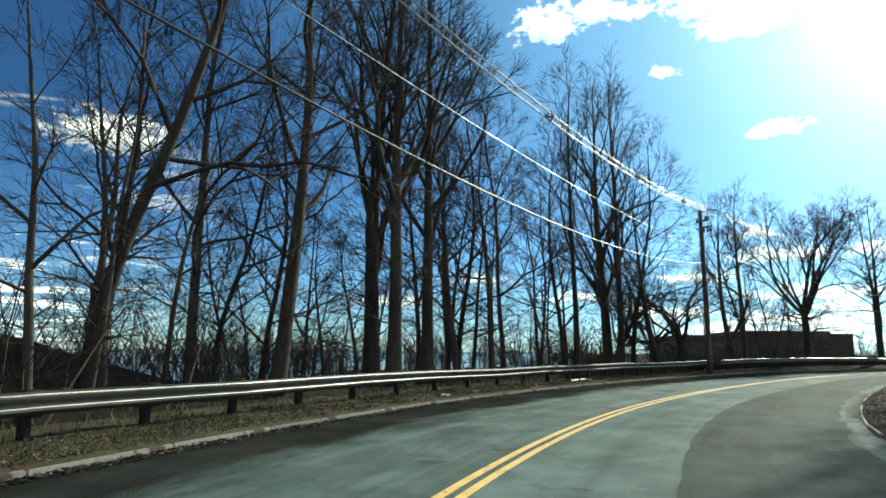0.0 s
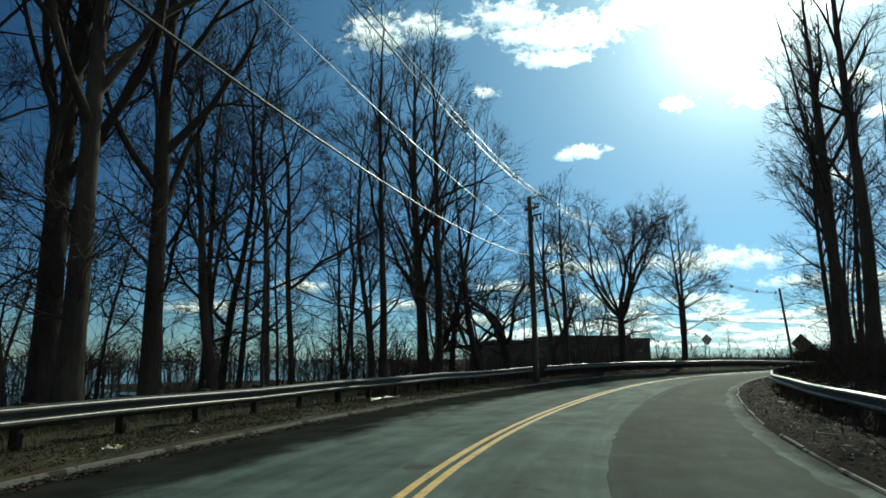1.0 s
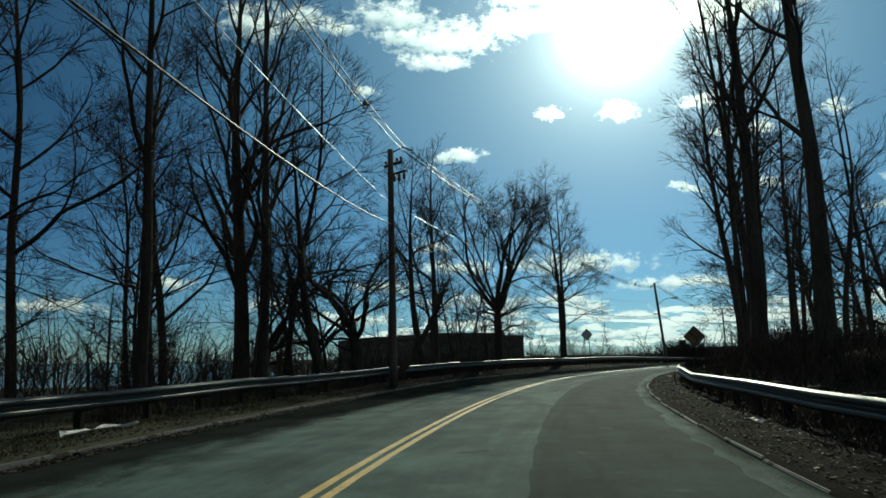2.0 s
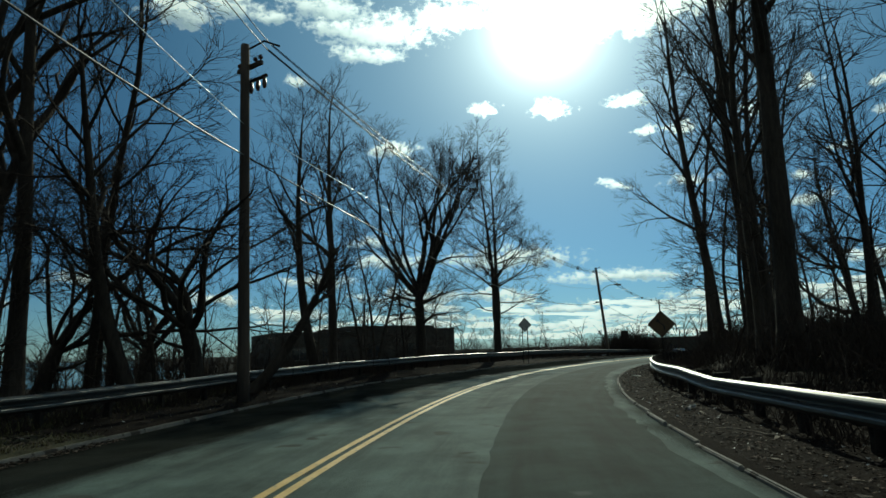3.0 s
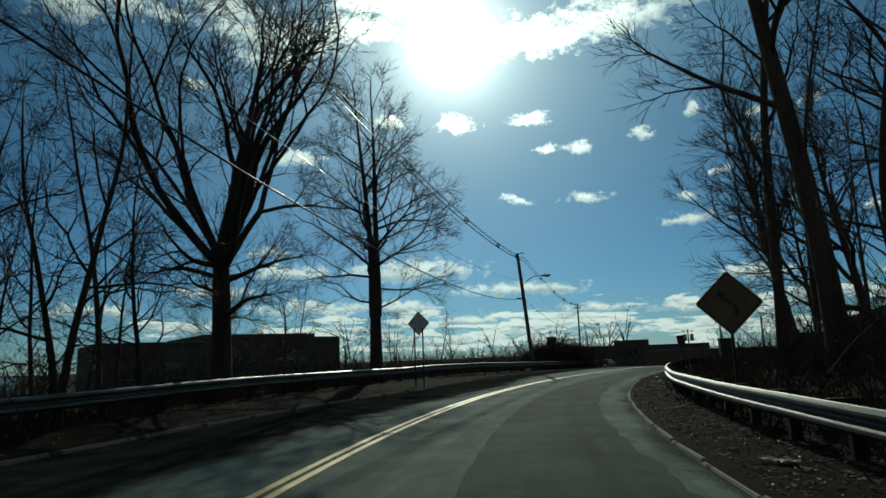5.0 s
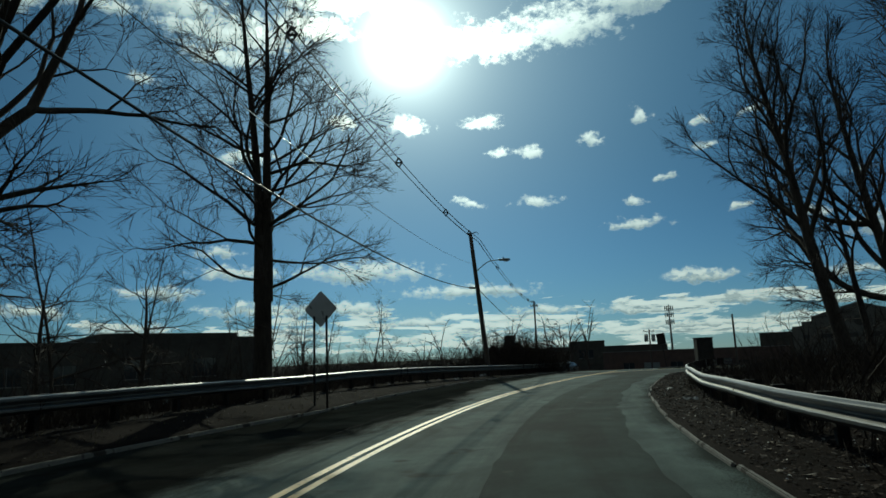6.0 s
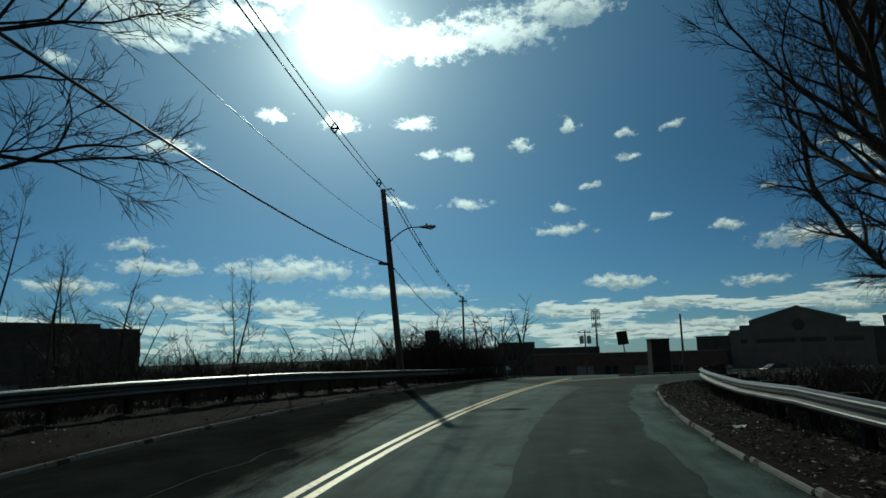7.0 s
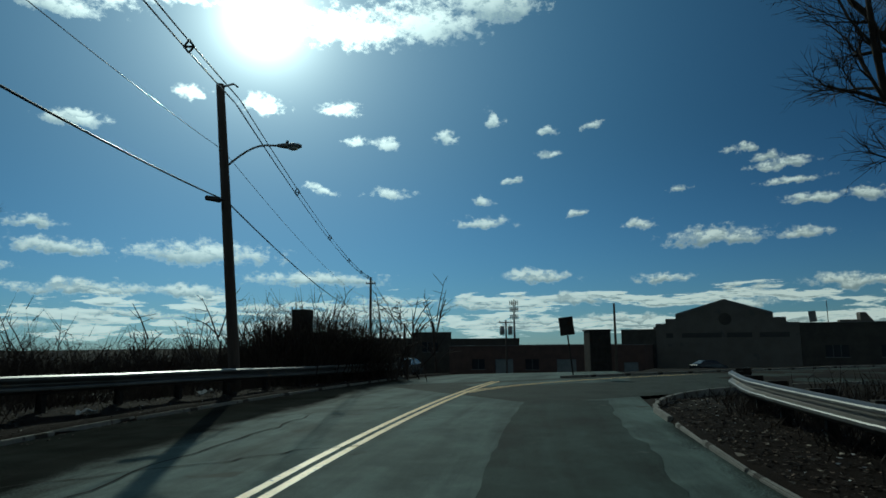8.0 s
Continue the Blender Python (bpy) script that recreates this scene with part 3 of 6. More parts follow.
def build_kerb(name, off_of, s0, s1, top, label, drop, seed):
    rng = random.Random(seed)
    kerb = tagged(new(name), label, "", "", "structure")
    stones = [kerb_stone("kerb_stone", 1.985, 0.066, top, M_KERB), kerb_stone("kerb_stone", 1.97, 0.06, top * 0.9, M_KERB)]
    s = s0
    while s < s1:
        if rng.random() > drop:
            x, y, h = place(s, off_of(s) + (rng.gauss(0, 0.02) if drop else 0.0))
            x2, y2, _ = place(s + 1, off_of(s + 1))
            x1, y1, _ = place(s - 1, off_of(s - 1))
            turn = math.atan2(y2 - y1, x2 - x1)
            part("kerb_stone", rng.choice(stones), kerb, m=Matrix.Translation((x, y, float(road_z(x, y)) - rng.random() * (0.03 if drop else 0.008))) @ Matrix.Rotation(turn + rng.gauss(0, 0.003), 4, "Z") @ Matrix.Rotation(rng.gauss(0, 0.05 if drop else 0.03), 4, "X") @ Matrix.Rotation(rng.gauss(0, 0.010 if drop else 0.002), 4, "Y") @ Matrix.Scale(math.hypot(x2 - x1, y2 - y1) / 2 * (rng.uniform(0.93, 1.0) if drop else 1.0), 4, (1, 0, 0)))
        s += 2.0


# ------------------------------------------------------------ guard rails
W_FACE = ((0.000, 0.000), (0.014, 0.012), (0.072, 0.046), (0.083, 0.060), (0.083, 0.096), (0.074, 0.112), (0.012, 0.142), (0.000, 0.152),
          (0.000, 0.172), (0.012, 0.184), (0.074, 0.222), (0.083, 0.238), (0.083, 0.266), (0.074, 0.284), (0.014, 0.304), (0.000, 0.312))


def rail_beam(line, facing, top):
    """A W-shaped beam along a list of places; facing is +1 when the road lies to the right of the line."""
    verts, faces = [], []
    profile = [(d, h - 0.312) for d, h in W_FACE] + [(d - 0.007, h - 0.312) for d, h in reversed(W_FACE)]
    count = len(profile)
    for i, (x, y, z) in enumerate(line):
        a, b = Vector(line[max(i - 1, 0)]), Vector(line[min(i + 1, len(line) - 1)])
        t = (b - a).normalized()
        side = Vector((t.y, -t.x, 0)) * facing
        for d, h in profile:
            p = Vector((x, y, z + top + h)) + side * d
            verts.append(tuple(p))
        if i:
            for k in range(count):
                j = (k + 1) % count
                faces.append(((i - 1) * count + k, (i - 1) * count + j, i * count + j, i * count + k))
    faces.append(tuple(range(count)))
    faces.append(tuple(range((len(line) - 1) * count, len(line) * count)))
    return mesh_of("rail_beam", verts, faces, M_ZINC)


def post_mesh():
    verts, faces = [], []
    outline = [(-0.075, -0.05), (-0.065, -0.05), (-0.065, -0.005), (0.065, -0.005), (0.065, -0.05), (0.075, -0.05),
               (0.075, 0.05), (0.065, 0.05), (0.065, 0.005), (-0.065, 0.005), (-0.065, 0.05), (-0.075, 0.05)]
    for z in (-0.4, 0.72):
        verts += [(a, b, z) for a, b in outline]
    faces = [(k, (k + 1) % 12, 12 + (k + 1) % 12, 12 + k) for k in range(12)] + [tuple(range(12, 24))]
    return mesh_of("post", verts, faces, M_POST)


def build_guardrail(label, path, s0, s1, facing, seed):
    """path(s) gives x, y, z of the rail's foot."""
    rng = random.Random(seed)
    rail = thing("guardrail", label, "guard rail")
    post, block = post_mesh(), box("block", (-0.09, -0.06, 0.36), (0.09, 0.06, 0.72), M_POST, 0.008)
    s, n = s0, 0
    kink = {k: rng.gauss(0, 0.02) for k in range(80)}
    while s < s1:
        line = []
        for i in range(5):
            u = s + 3.83 * i / 4
            x, y, z = path(u)
            k = (u - s0) / 3.81
            wobble = kink[int(k) % 80] * (1 - k % 1) + kink[(int(k) + 1) % 80] * (k % 1)
            line.append((x, y, z + wobble - (0.004 if n % 2 else 0.0)))
        part("rail_beam", rail_beam(line, facing, 0.70), rail)
        for u in (s + 0.2, s + 2.1):
            (x, y, z), (x2, y2, _) = path(u), path(u + 0.3)
            t = Vector((x2 - x, y2 - y, 0)).normalized()
            back = Vector((-t.y, t.x, 0)) * facing
            turn = math.atan2(t.y, t.x) + math.pi / 2
            m = Matrix.Translation((x, y, z)) @ Matrix.Rotation(turn, 4, "Z")
            lean = Matrix.Rotation(rng.gauss(0, 0.02), 4, "Y")
            part("post", post, rail, m=Matrix.Translation(back * 0.26) @ m @ lean)
            part("block", block, rail, m=Matrix.Translation(back * 0.095) @ m)
        s += 3.81
        n += 1


def left_rail(s):
    off = np.interp(s, (-60, 30, 50, 70, 85, 95, 104), (6.15, 6.1, 6.5, 6.0, 6.1, 5.6, 4.9))
    x, y, _ = place(s, off)
    return x, y, float(rail_base(s) + fall(x, y)) - 0.01


def right_rail(s):
    off = np.interp(s, (-60, 20, 34, 82, 88, 92, 96, 100), (-6.5, -6.45, -6.05, -6.0, -6.15, -6.7, -8.3, -11.0))
    x, y, _ = place(s, off)
    return x, y, 0.02


build_guardrail("galvanised W-beam guard rail on steel posts along the outer verge", left_rail, -34, 103, 1, 1)
build_guardrail("galvanised W-beam guard rail curving round the inner verge", right_rail, -20, 93.5, -1, 2)


# ------------------------------------------------------------ trees
def turned(d, angle, roll):
    """d leaned by an angle towards a side given by roll."""
    side = d.cross(Vector((0.2, 0.1, 1)) if abs(d.z) < 0.95 else Vector((1, 0, 0))).normalized()
    side = Matrix.Rotation(roll, 3, d) @ side
    return (d * math.cos(angle) + side * math.sin(angle)).normalized()


class Tree:
    """Bare winter tree: trunk and limbs in one mesh, branches and twigs in another."""

    def __init__(self, seed, height, radius, fork=0.4, limbs=11, spread=42, rise=0.10, wander=0.10, lean=(0, 0), bow=0.0, twigs=1.0, taper=0.82, reach=0.42, droop=0.0, stout=0.55, shoots=7, crotch=0.0, low=0, sway=1.0, fine=1.2, stub=0.72, girth=1.0, arms=()):
        self.rng = random.Random(seed)
        self.wood, self.wood_f, self.fine, self.fine_f = [], [], [], []
        self.spread, self.rise, self.wander, self.twigs, self.droop = spread, rise, wander, twigs, droop
        d = Vector((lean[0], lean[1], 1)).normalized()
        self.bow = Vector((-lean[0], -lean[1], 0)) * bow
        self.height, self.radius, self.fork, self.limbs, self.taper, self.reach, self.stout = height, radius, fork, limbs, taper, reach, stout
        self.crotch, self.low, self.sway, self.least, self.stub, self.girth, self.arms = crotch, low, sway, fine, stub, girth, arms
        self.trunk(d, shoots)

    def path(self, p, d, length, r0, r1, segs, wander, pull):
        """A bending line: the bend drifts slowly, so that it curves instead of jittering."""
        rng, pts, rad = self.rng, [p.copy()], [r0]
        drift = Vector((rng.gauss(0, wander), rng.gauss(0, wander), rng.gauss(0, wander * 0.6)))
        for i in range(segs):
            drift = drift * 0.55 + Vector((rng.gauss(0, wander), rng.gauss(0, wander), rng.gauss(0, wander * 0.6))) * 0.8
            d = (d + drift + pull).normalized()
            p = p + d * (length / segs)
            pts.append(p.copy())
            rad.append(r0 + (r1 - r0) * (i + 1) / segs)
        return pts, rad

    @staticmethod
    def along(pts, rad, u):
        x = u * (len(pts) - 1)
        i = min(int(x), len(pts) - 2)
        f = x - i
        return pts[i].lerp(pts[i + 1], f), (pts[i + 1] - pts[i]).normalized(), rad[i] * (1 - f) + rad[i + 1] * f

    def trunk(self, d, shoots):
        rng, h, r = self.rng, self.height, self.radius
        top = self.crotch + 0.3 if self.crotch else h * 0.86
        pts, rad = self.path(Vector((0, 0, -0.3)), d, top, r, r * (self.stub if self.crotch else 1 - self.taper), 16, self.wander * 0.16 * self.sway, self.bow * 0.1 + Vector((0, 0, 0.02)))
        rad[0] *= 1.45
        rad[1] *= 1.1
        tube(self.wood, self.wood_f, pts, rad, 10, cap=True)
        for k in range(shoots):
            u = rng.uniform(0.12, max(self.fork, 0.3)) if not self.crotch else rng.uniform(0.4, 0.9)
            p, t, rr = self.along(pts, rad, u)
            self.bough(p + t * 0.01, turned(t, radians(rng.uniform(50, 88)), rng.uniform(0, 6.3)), h * rng.uniform(0.06, 0.16), 0.024)
        for arm in self.arms:
            self.arm(pts, rad, top, *arm)
        if self.crotch:
            # leaders that part from the trunk's top, fork again and again and arch upwards
            for k in range(self.limbs):
                u = 0.995 if k == 0 else rng.uniform(0.84, 0.99)
                p, t, rr = self.along(pts, rad, u)
                a = radians(self.spread * (0.15 if k == 0 else rng.uniform(0.55, 1.1)))
                length = (h - self.crotch) * rng.uniform(0.86, 1.02) * (1.0 + 0.10 * math.sin(a))
                self.bough(p - t * 0.1, turned(t, a, k * 2.4 + rng.gauss(0, 0.3)), length, r * (0.5 if k == 0 else rng.uniform(0.22, 0.38) * self.girth))
            for k in range(self.low):
                p, t, rr = self.along(pts, rad, rng.uniform(0.55, 0.9))
                self.bough(p, turned(t, radians(rng.uniform(62, 92)), k * 2.6 + rng.random()), h * rng.uniform(0.2, 0.30), r * rng.uniform(0.2, 0.28))
            return
        for k in range(self.limbs):
            w = (k + rng.random() * 0.8) / self.limbs
            u = self.fork + (0.99 - self.fork) * w
            p, t, rr = self.along(pts, rad, u)
            a = radians(self.spread * rng.uniform(0.7, 1.25) * (1.2 - 0.5 * w))
            length = h * self.reach * rng.uniform(0.7, 1.1) * (1.1 - 0.55 * w)
            self.bough(p, turned(t, a, k * 2.4 + rng.gauss(0, 0.4)), length, min(rr * rng.uniform(0.45, 0.72), r * self.stout))
        p, t, rr = self.along(pts, rad, 0.999)
        self.bough(p, t, h * 0.2, rr * 0.9)

    def arm(self, pts, rad, top, z, turn, run, climb, r):
        """A heavy low limb that reaches out level and then sweeps up."""
        rng = self.rng
        p, t, rr = self.along(pts, rad, min(z / top, 0.98))
        line, girths, drift = [], [], Vector((0, 0, 0))
        for i in range(15):
            u = i / 14
            out, up = run * (1 - (1 - u) ** 1.8), climb * u ** 1.7
            drift = drift * 0.7 + Vector((rng.gauss(0, 0.07), rng.gauss(0, 0.07), rng.gauss(0, 0.05)))
            line.append(p + Vector((math.cos(turn) * out, math.sin(turn) * out, up)) + drift * min(1.0, 3 * u))
            girths.append(r * (1.15 - 0.72 * u))
        tube(self.wood, self.wood_f, line, girths, 8)
        for k, u in enumerate((0.22, 0.34, 0.45, 0.52, 0.6, 0.68, 0.76, 0.84, 0.92, 0.999)):
            q, t, rr = self.along(line, girths, u)
            a = radians(rng.uniform(18, 55)) if u < 0.99 else 0.05
            self.bough(q, turned(t, a, k * 2.4 + rng.gauss(0, 0.4)), climb * rng.uniform(0.35, 0.8) * (0.6 if u < 0.5 else 1.0), rr * rng.uniform(0.4, 0.66) if u < 0.99 else rr)

    def bough(self, p, d, length, r, depth=0):
        """A limb that forks into a stronger and a weaker one until only twigs are left."""
        rng = self.rng
        piece = length * rng.uniform(0.2, 0.32)
        left = length - piece
        last = left < self.least * 0.55 or depth > 9
        end = max(r * (0.84 if not last else 0.5), 0.0065)
        segs = max(2, min(5, int(piece / 0.32)))
        pull = Vector((0, 0, (self.rise * 0.62 - self.droop * (0.5 if depth < 3 else 1.2)) * piece / segs * 1.6))
        pts, rad = self.path(p, d, piece, max(r, 0.008), end, segs, self.wander * 0.62, pull)
        if r > 0.035:
            tube(self.wood, self.wood_f, pts, rad, 7 if r > 0.09 else 5)
        else:
            tube(self.fine, self.fine_f, pts, rad, 4 if r > 0.02 else 3)
        tip, way = pts[-1], (pts[-1] - pts[-2]).normalized()
        # side twigs
        count = int(piece * 1.4 * self.twigs + rng.random())
        for k in range(count):
            q, t, rr = self.along(pts, rad, rng.uniform(0.1, 0.98))
            self.twig(q, turned(t, radians(rng.uniform(28, 62)), rng.uniform(0, 6.3)), rng.uniform(0.45, 1.0) * min(1.0, 0.35 + 0.16 * length), min(0.009, rr * 0.6))
        if last:
            for k in range(3):
                self.twig(tip, turned(way, radians(rng.uniform(4, 32)), k * 2.1 + rng.random()), rng.uniform(0.45, 0.95), 0.0075)
            return
        roll = rng.uniform(0, 6.3)
        bend = radians(rng.uniform(6, 18))
        self.bough(tip, turned(way, bend, roll), left * rng.uniform(0.92, 1.0), end * rng.uniform(0.82, 0.95), depth + 1)
        self.bough(tip - way * 0.01, turned(way, radians(rng.uniform(22, 44)), roll + math.pi + rng.gauss(0, 0.5)), left * rng.uniform(0.58, 0.9), end * rng.uniform(0.5, 0.72), depth + 1)

    def twig(self, p, d, length, r):
        rng = self.rng
        pull = Vector((0, 0, (self.rise - self.droop) * 0.6))
        pts, rad = self.path(p, d, length, r, 0.0042, 2, self.wander * 0.9, pull)
        tube(self.fine, self.fine_f, pts, [v * 1.12 for v in rad], 3, point=True)
        for k in range(rng.choice((1, 1, 2))):
            q, t, rr = self.along(pts, rad, rng.uniform(0.25, 0.9))
            e = q + turned(t, radians(rng.uniform(22, 48)), rng.uniform(0, 6.3)) * (length * rng.uniform(0.35, 0.65))
            tube(self.fine, self.fine_f, [q, e], [0.0072, 0.0], 3, point=True)

    def build(self, label, at=(0, 0, 0), turn=0.0, group="bare roadside trees"):
        ob = thing("tree", label, "tree", at, turn, group)
        part("trunk", mesh_of("trunk", self.wood, self.wood_f, M_BARK, True), ob)
        part("crown", mesh_of("crown", self.fine, self.fine_f, M_TWIG), ob)
        return ob


def stand(x, y):
    return Vector((x, y, height_at(x, y)))


def set_tree(model, x, y, turn, scale=1.0, label=""):
    ob = copy_thing(model, Matrix.Translation(stand(x, y)) @ Matrix.Rotation(turn, 4, "Z") @ Matrix.Scale(scale, 4))
    ob.scale = (scale,) * 3
    if label:
        ob["label"] = label
    return ob


TALL = "tall bare deciduous tree with grey-brown bark behind the guard rail"
THIN = "slender bare young tree among the roadside woods"


def plant_left():
    # trees that stand out, each grown for its own spot
    def one(x, y, label, turn=0.0, **how):
        t = Tree(**how).build(label)
        t.matrix_basis = Matrix.Translation(stand(x, y)) @ Matrix.Rotation(turn, 4, "Z")
        return t
    one(-5.9, 15.9, "leaning bare tree with a crooked dark trunk", seed=11, height=18, radius=0.215, fork=0.30, limbs=9, spread=48, lean=(0.16, 0.02), bow=0.8, wander=0.13)
    big = one(-5.1, 23.3, "large twin-stemmed bare tree with ascending limbs", seed=12, height=21, radius=0.33, fork=0.22, limbs=17, spread=32, rise=0.11, reach=0.48, sway=0.5, twigs=1.1, shoots=20)
    one(-3.9, 21.6, "tall straight bare tree with rough grey bark", seed=13, height=21, radius=0.27, fork=0.28, limbs=14, spread=31, rise=0.11, lean=(0.02, 0), sway=0.6, shoots=16)
    one(-3.2, 24.8, "tall bare tree with fan-shaped upper limbs", seed=14, height=20, radius=0.27, fork=0.28, limbs=15, spread=33, rise=0.11, sway=0.7, shoots=16)
    one(-2.3, 28.7, "crooked bare tree with a bent trunk", seed=15, height=12, radius=0.20, fork=0.4, limbs=9, spread=50, lean=(-0.22, 0.05), bow=1.6, wander=0.22)
    one(3.1, 32.2, "slim straight bare tree beside the rail", seed=16, height=17, radius=0.17, fork=0.4, limbs=11, spread=36, reach=0.34)
    one(5.8, 42.0, "tall bare tree with a thick dark trunk", seed=17, height=20, radius=0.34, fork=0.16, limbs=17, spread=30, rise=0.13, reach=0.44)
    one(6.5, 41.3, "tall bare tree with a thick dark trunk", seed=18, height=20.5, radius=0.24, fork=0.3, limbs=13, spread=32)
    one(9.2, 42.1, "bare tree that leans out with a bent stem", seed=19, height=11.5, radius=0.24, fork=0.5, limbs=8, spread=48, lean=(-0.34, -0.05), bow=0.1, wander=0.14)
    one(16.3, 50.7, "leaning bare tree with broken upper limbs", seed=20, height=13.5, radius=0.24, fork=0.45, limbs=8, spread=38, lean=(-0.26, 0.13), bow=0.35, wander=0.13)
    one(17.0, 51.3, "upright bare tree with forked stems", seed=21, height=15, radius=0.23, fork=0.42, limbs=9, spread=34, wander=0.14)
    one(11.8, 43.9, "low leaning bare tree reaching over the rail", seed=22, height=6.6, radius=0.20, fork=0.62, limbs=7, spread=40, lean=(1.45, -0.10), bow=0.26, wander=0.12, taper=0.6, stout=0.45, shoots=3)
    one(25.5, 61.3, "large spreading bare tree with a vase-shaped crown", seed=33, height=17.6, radius=0.37, crotch=5.0, low=8, limbs=13, spread=50, rise=0.075, wander=0.10, twigs=1.0, sway=0.3, fine=0.95, girth=1.15)
    twin = Tree(seed=24, height=15.5, radius=0.35, crotch=5.4, limbs=0, low=0, shoots=3, stub=0.62, rise=0.06, droop=0.02, wander=0.22, twigs=1.3, sway=0.0, fine=1.05)
    for way in (1, -1):
        d = Vector((way * 0.012, way * -0.008, 1)).normalized()
        pts, rad = twin.path(Vector((way * 0.10, way * -0.07, 3.2)), d, 11.6, 0.20, 0.035, 14, 0.014, Vector((0, 0, 0.004)))
        tube(twin.wood, twin.wood_f, pts, rad, 9)
        for k in range(15):
            u = 0.16 + 0.81 * k / 15
            p, t, rr = twin.along(pts, rad, u)
            twin.bough(p, turned(t, radians(twin.rng.uniform(45, 88) * (1.1 - 0.55 * u)), 2.4 * k + way), 6.4 * (1.15 - 0.7 * u), min(0.07, rr * 0.5))
        twin.bough(pts[-1], Vector((0, 0, 1)), 2.5, 0.04)
    for z, way in ((3.6, (0.9, -0.4, 0.1)), (3.9, (-0.95, -0.2, 0.05)), (4.6, (1.0, -0.1, 0.05)), (5.0, (-0.7, -0.7, 0.1)), (5.8, (0.8, -0.6, 0.2)), (6.9, (0.95, 0.2, 0.3)), (7.8, (0.7, -0.7, 0.45)), (6.2, (-0.9, -0.4, 0.2))):
        twin.bough(Vector((0.0, 0, z)), Vector(way).normalized(), 5.4, 0.055)
    twin.build("twin-stemmed bare tree with drooping twiggy lower boughs").matrix_basis = Matrix.Translation(stand(34.2, 66.7))
    one(9.4, 46.4, "gnarled bare tree with twisted low boughs", seed=27, height=10.5, radius=0.27, crotch=1.7, low=1, limbs=7, spread=48, rise=0.06, wander=0.26, twigs=0.9, girth=1.05)
    one(6.6, 45.0, "gnarled bare tree with twisted low boughs", seed=28, height=12, radius=0.27, crotch=2.0, low=1, limbs=7, spread=48, rise=0.06, wander=0.26, twigs=0.9, girth=1.05)
    one(10.8, 43.0, "gnarled bare tree with twisted low boughs", seed=29, height=9.5, radius=0.29, crotch=2.6, low=1, limbs=7, spread=54, rise=0.06, wander=0.26, twigs=0.9, girth=1.15)
    one(32.1, 73.5, "low spreading bare tree beside the old works", seed=25, height=6.5, radius=0.15, fork=0.25, limbs=13, spread=72, rise=0.05, reach=0.6, wander=0.2)
    one(28.6, 74.0, "low spreading bare tree beside the old works", seed=26, height=7.0, radius=0.15, fork=0.25, limbs=13, spread=70, rise=0.05, reach=0.6, wander=0.2)
    return big


def plant_models():
    rng = random.Random(5)
    models = []
    for i in range(5):
        t = Tree(40 + i, 15.5 + 3 * rng.random(), 0.13 + 0.05 * rng.random(), fork=0.20 + 0.12 * rng.random(), limbs=13, spread=46 + 8 * rng.random(), rise=0.085, wander=0.17, twigs=0.9, sway=1.7, shoots=10, fine=1.15, reach=0.40)
        models.append(t.build(TALL))
    for i in range(3):
        t = Tree(50 + i, 20 + 3 * rng.random(), 0.17 + 0.05 * rng.random(), fork=0.30, limbs=12, spread=40, wander=0.15, twigs=0.7, reach=0.28, stout=0.36, lean=(0.05 * (i - 1), 0.04), fine=1.3)
        models.append(t.build("tall bare tree with a dark trunk on the inner bank"))
    slim = []
    for i in range(4):
        t = Tree(60 + i, 9 + 3 * rng.random(), 0.075 + 0.03 * rng.random(), fork=0.25, limbs=9, spread=52, wander=0.20, twigs=0.35, reach=0.36, fine=1.5)
        slim.append(t.build(THIN, group="young trees in the woods"))
    return models, slim


plant_left()
MODELS, SLIM = plant_models()
# the models themselves stand in the wood
for ob, (x, y) in zip(MODELS, ((-8.1, 11.4), (-9.0, 17.4), (-3.4, 33.4), (1.6, 46.5), (19.0, 57.5), (33.6, 43.4), (26.9, 36.8), (36.9, 44.4))):
    ob.matrix_basis = Matrix.Translation(stand(x, y)) @ Matrix.Rotation(x, 4, "Z")
for ob, (x, y) in zip(SLIM, ((-7.6, 9.4), (-8.6, 15.2), (8.0, 46.0), (20.5, 58.0))):
    ob.matrix_basis = Matrix.Translation(stand(x, y)) @ Matrix.Rotation(y, 4, "Z")

LEFT_TALL = [(-0.9, 29.6, 0.95), (-2.8, 32.0, 0.95), (-0.6, 36.5, 1.0), (-4.5, 30.0, 1.0), (8.4, 48.5, 0.8), (7.8, 45.6, 1.0), (3.0, 41.5, 1.0), (-8.2, 22.5, 1.0), (-9.9, 14.6, 0.8), (-10.4, 21.4, 0.85), (-13.5, 19, 0.9), (-11, 27, 0.95), (1.5, 44, 0.8), (-12.5, 9.0, 0.95),
             (-14, 31, 0.9), (20.4, 55.1, 0.6), (22.1, 55.6, 0.42), (17.0, 63.0, 0.6)]
for i, (x, y, k) in enumerate(LEFT_TALL):
    set_tree(MODELS[i % 5], x, y, i * 1.9, k)
RIGHT_TALL = [(36.2, 47.9, 0.9), (25.4, 36.1, 0.85), (30.4, 40.2, 0.95), (39.0, 45.6, 0.85), (44.9, 51.4, 0.8), (37.5, 40.0, 0.9), (56.4, 54.6, 0.72)]
for i, (x, y, k) in enumerate(RIGHT_TALL):
    set_tree(MODELS[5 + i % 3], x, y, i * 2.3 + 0.7, k)


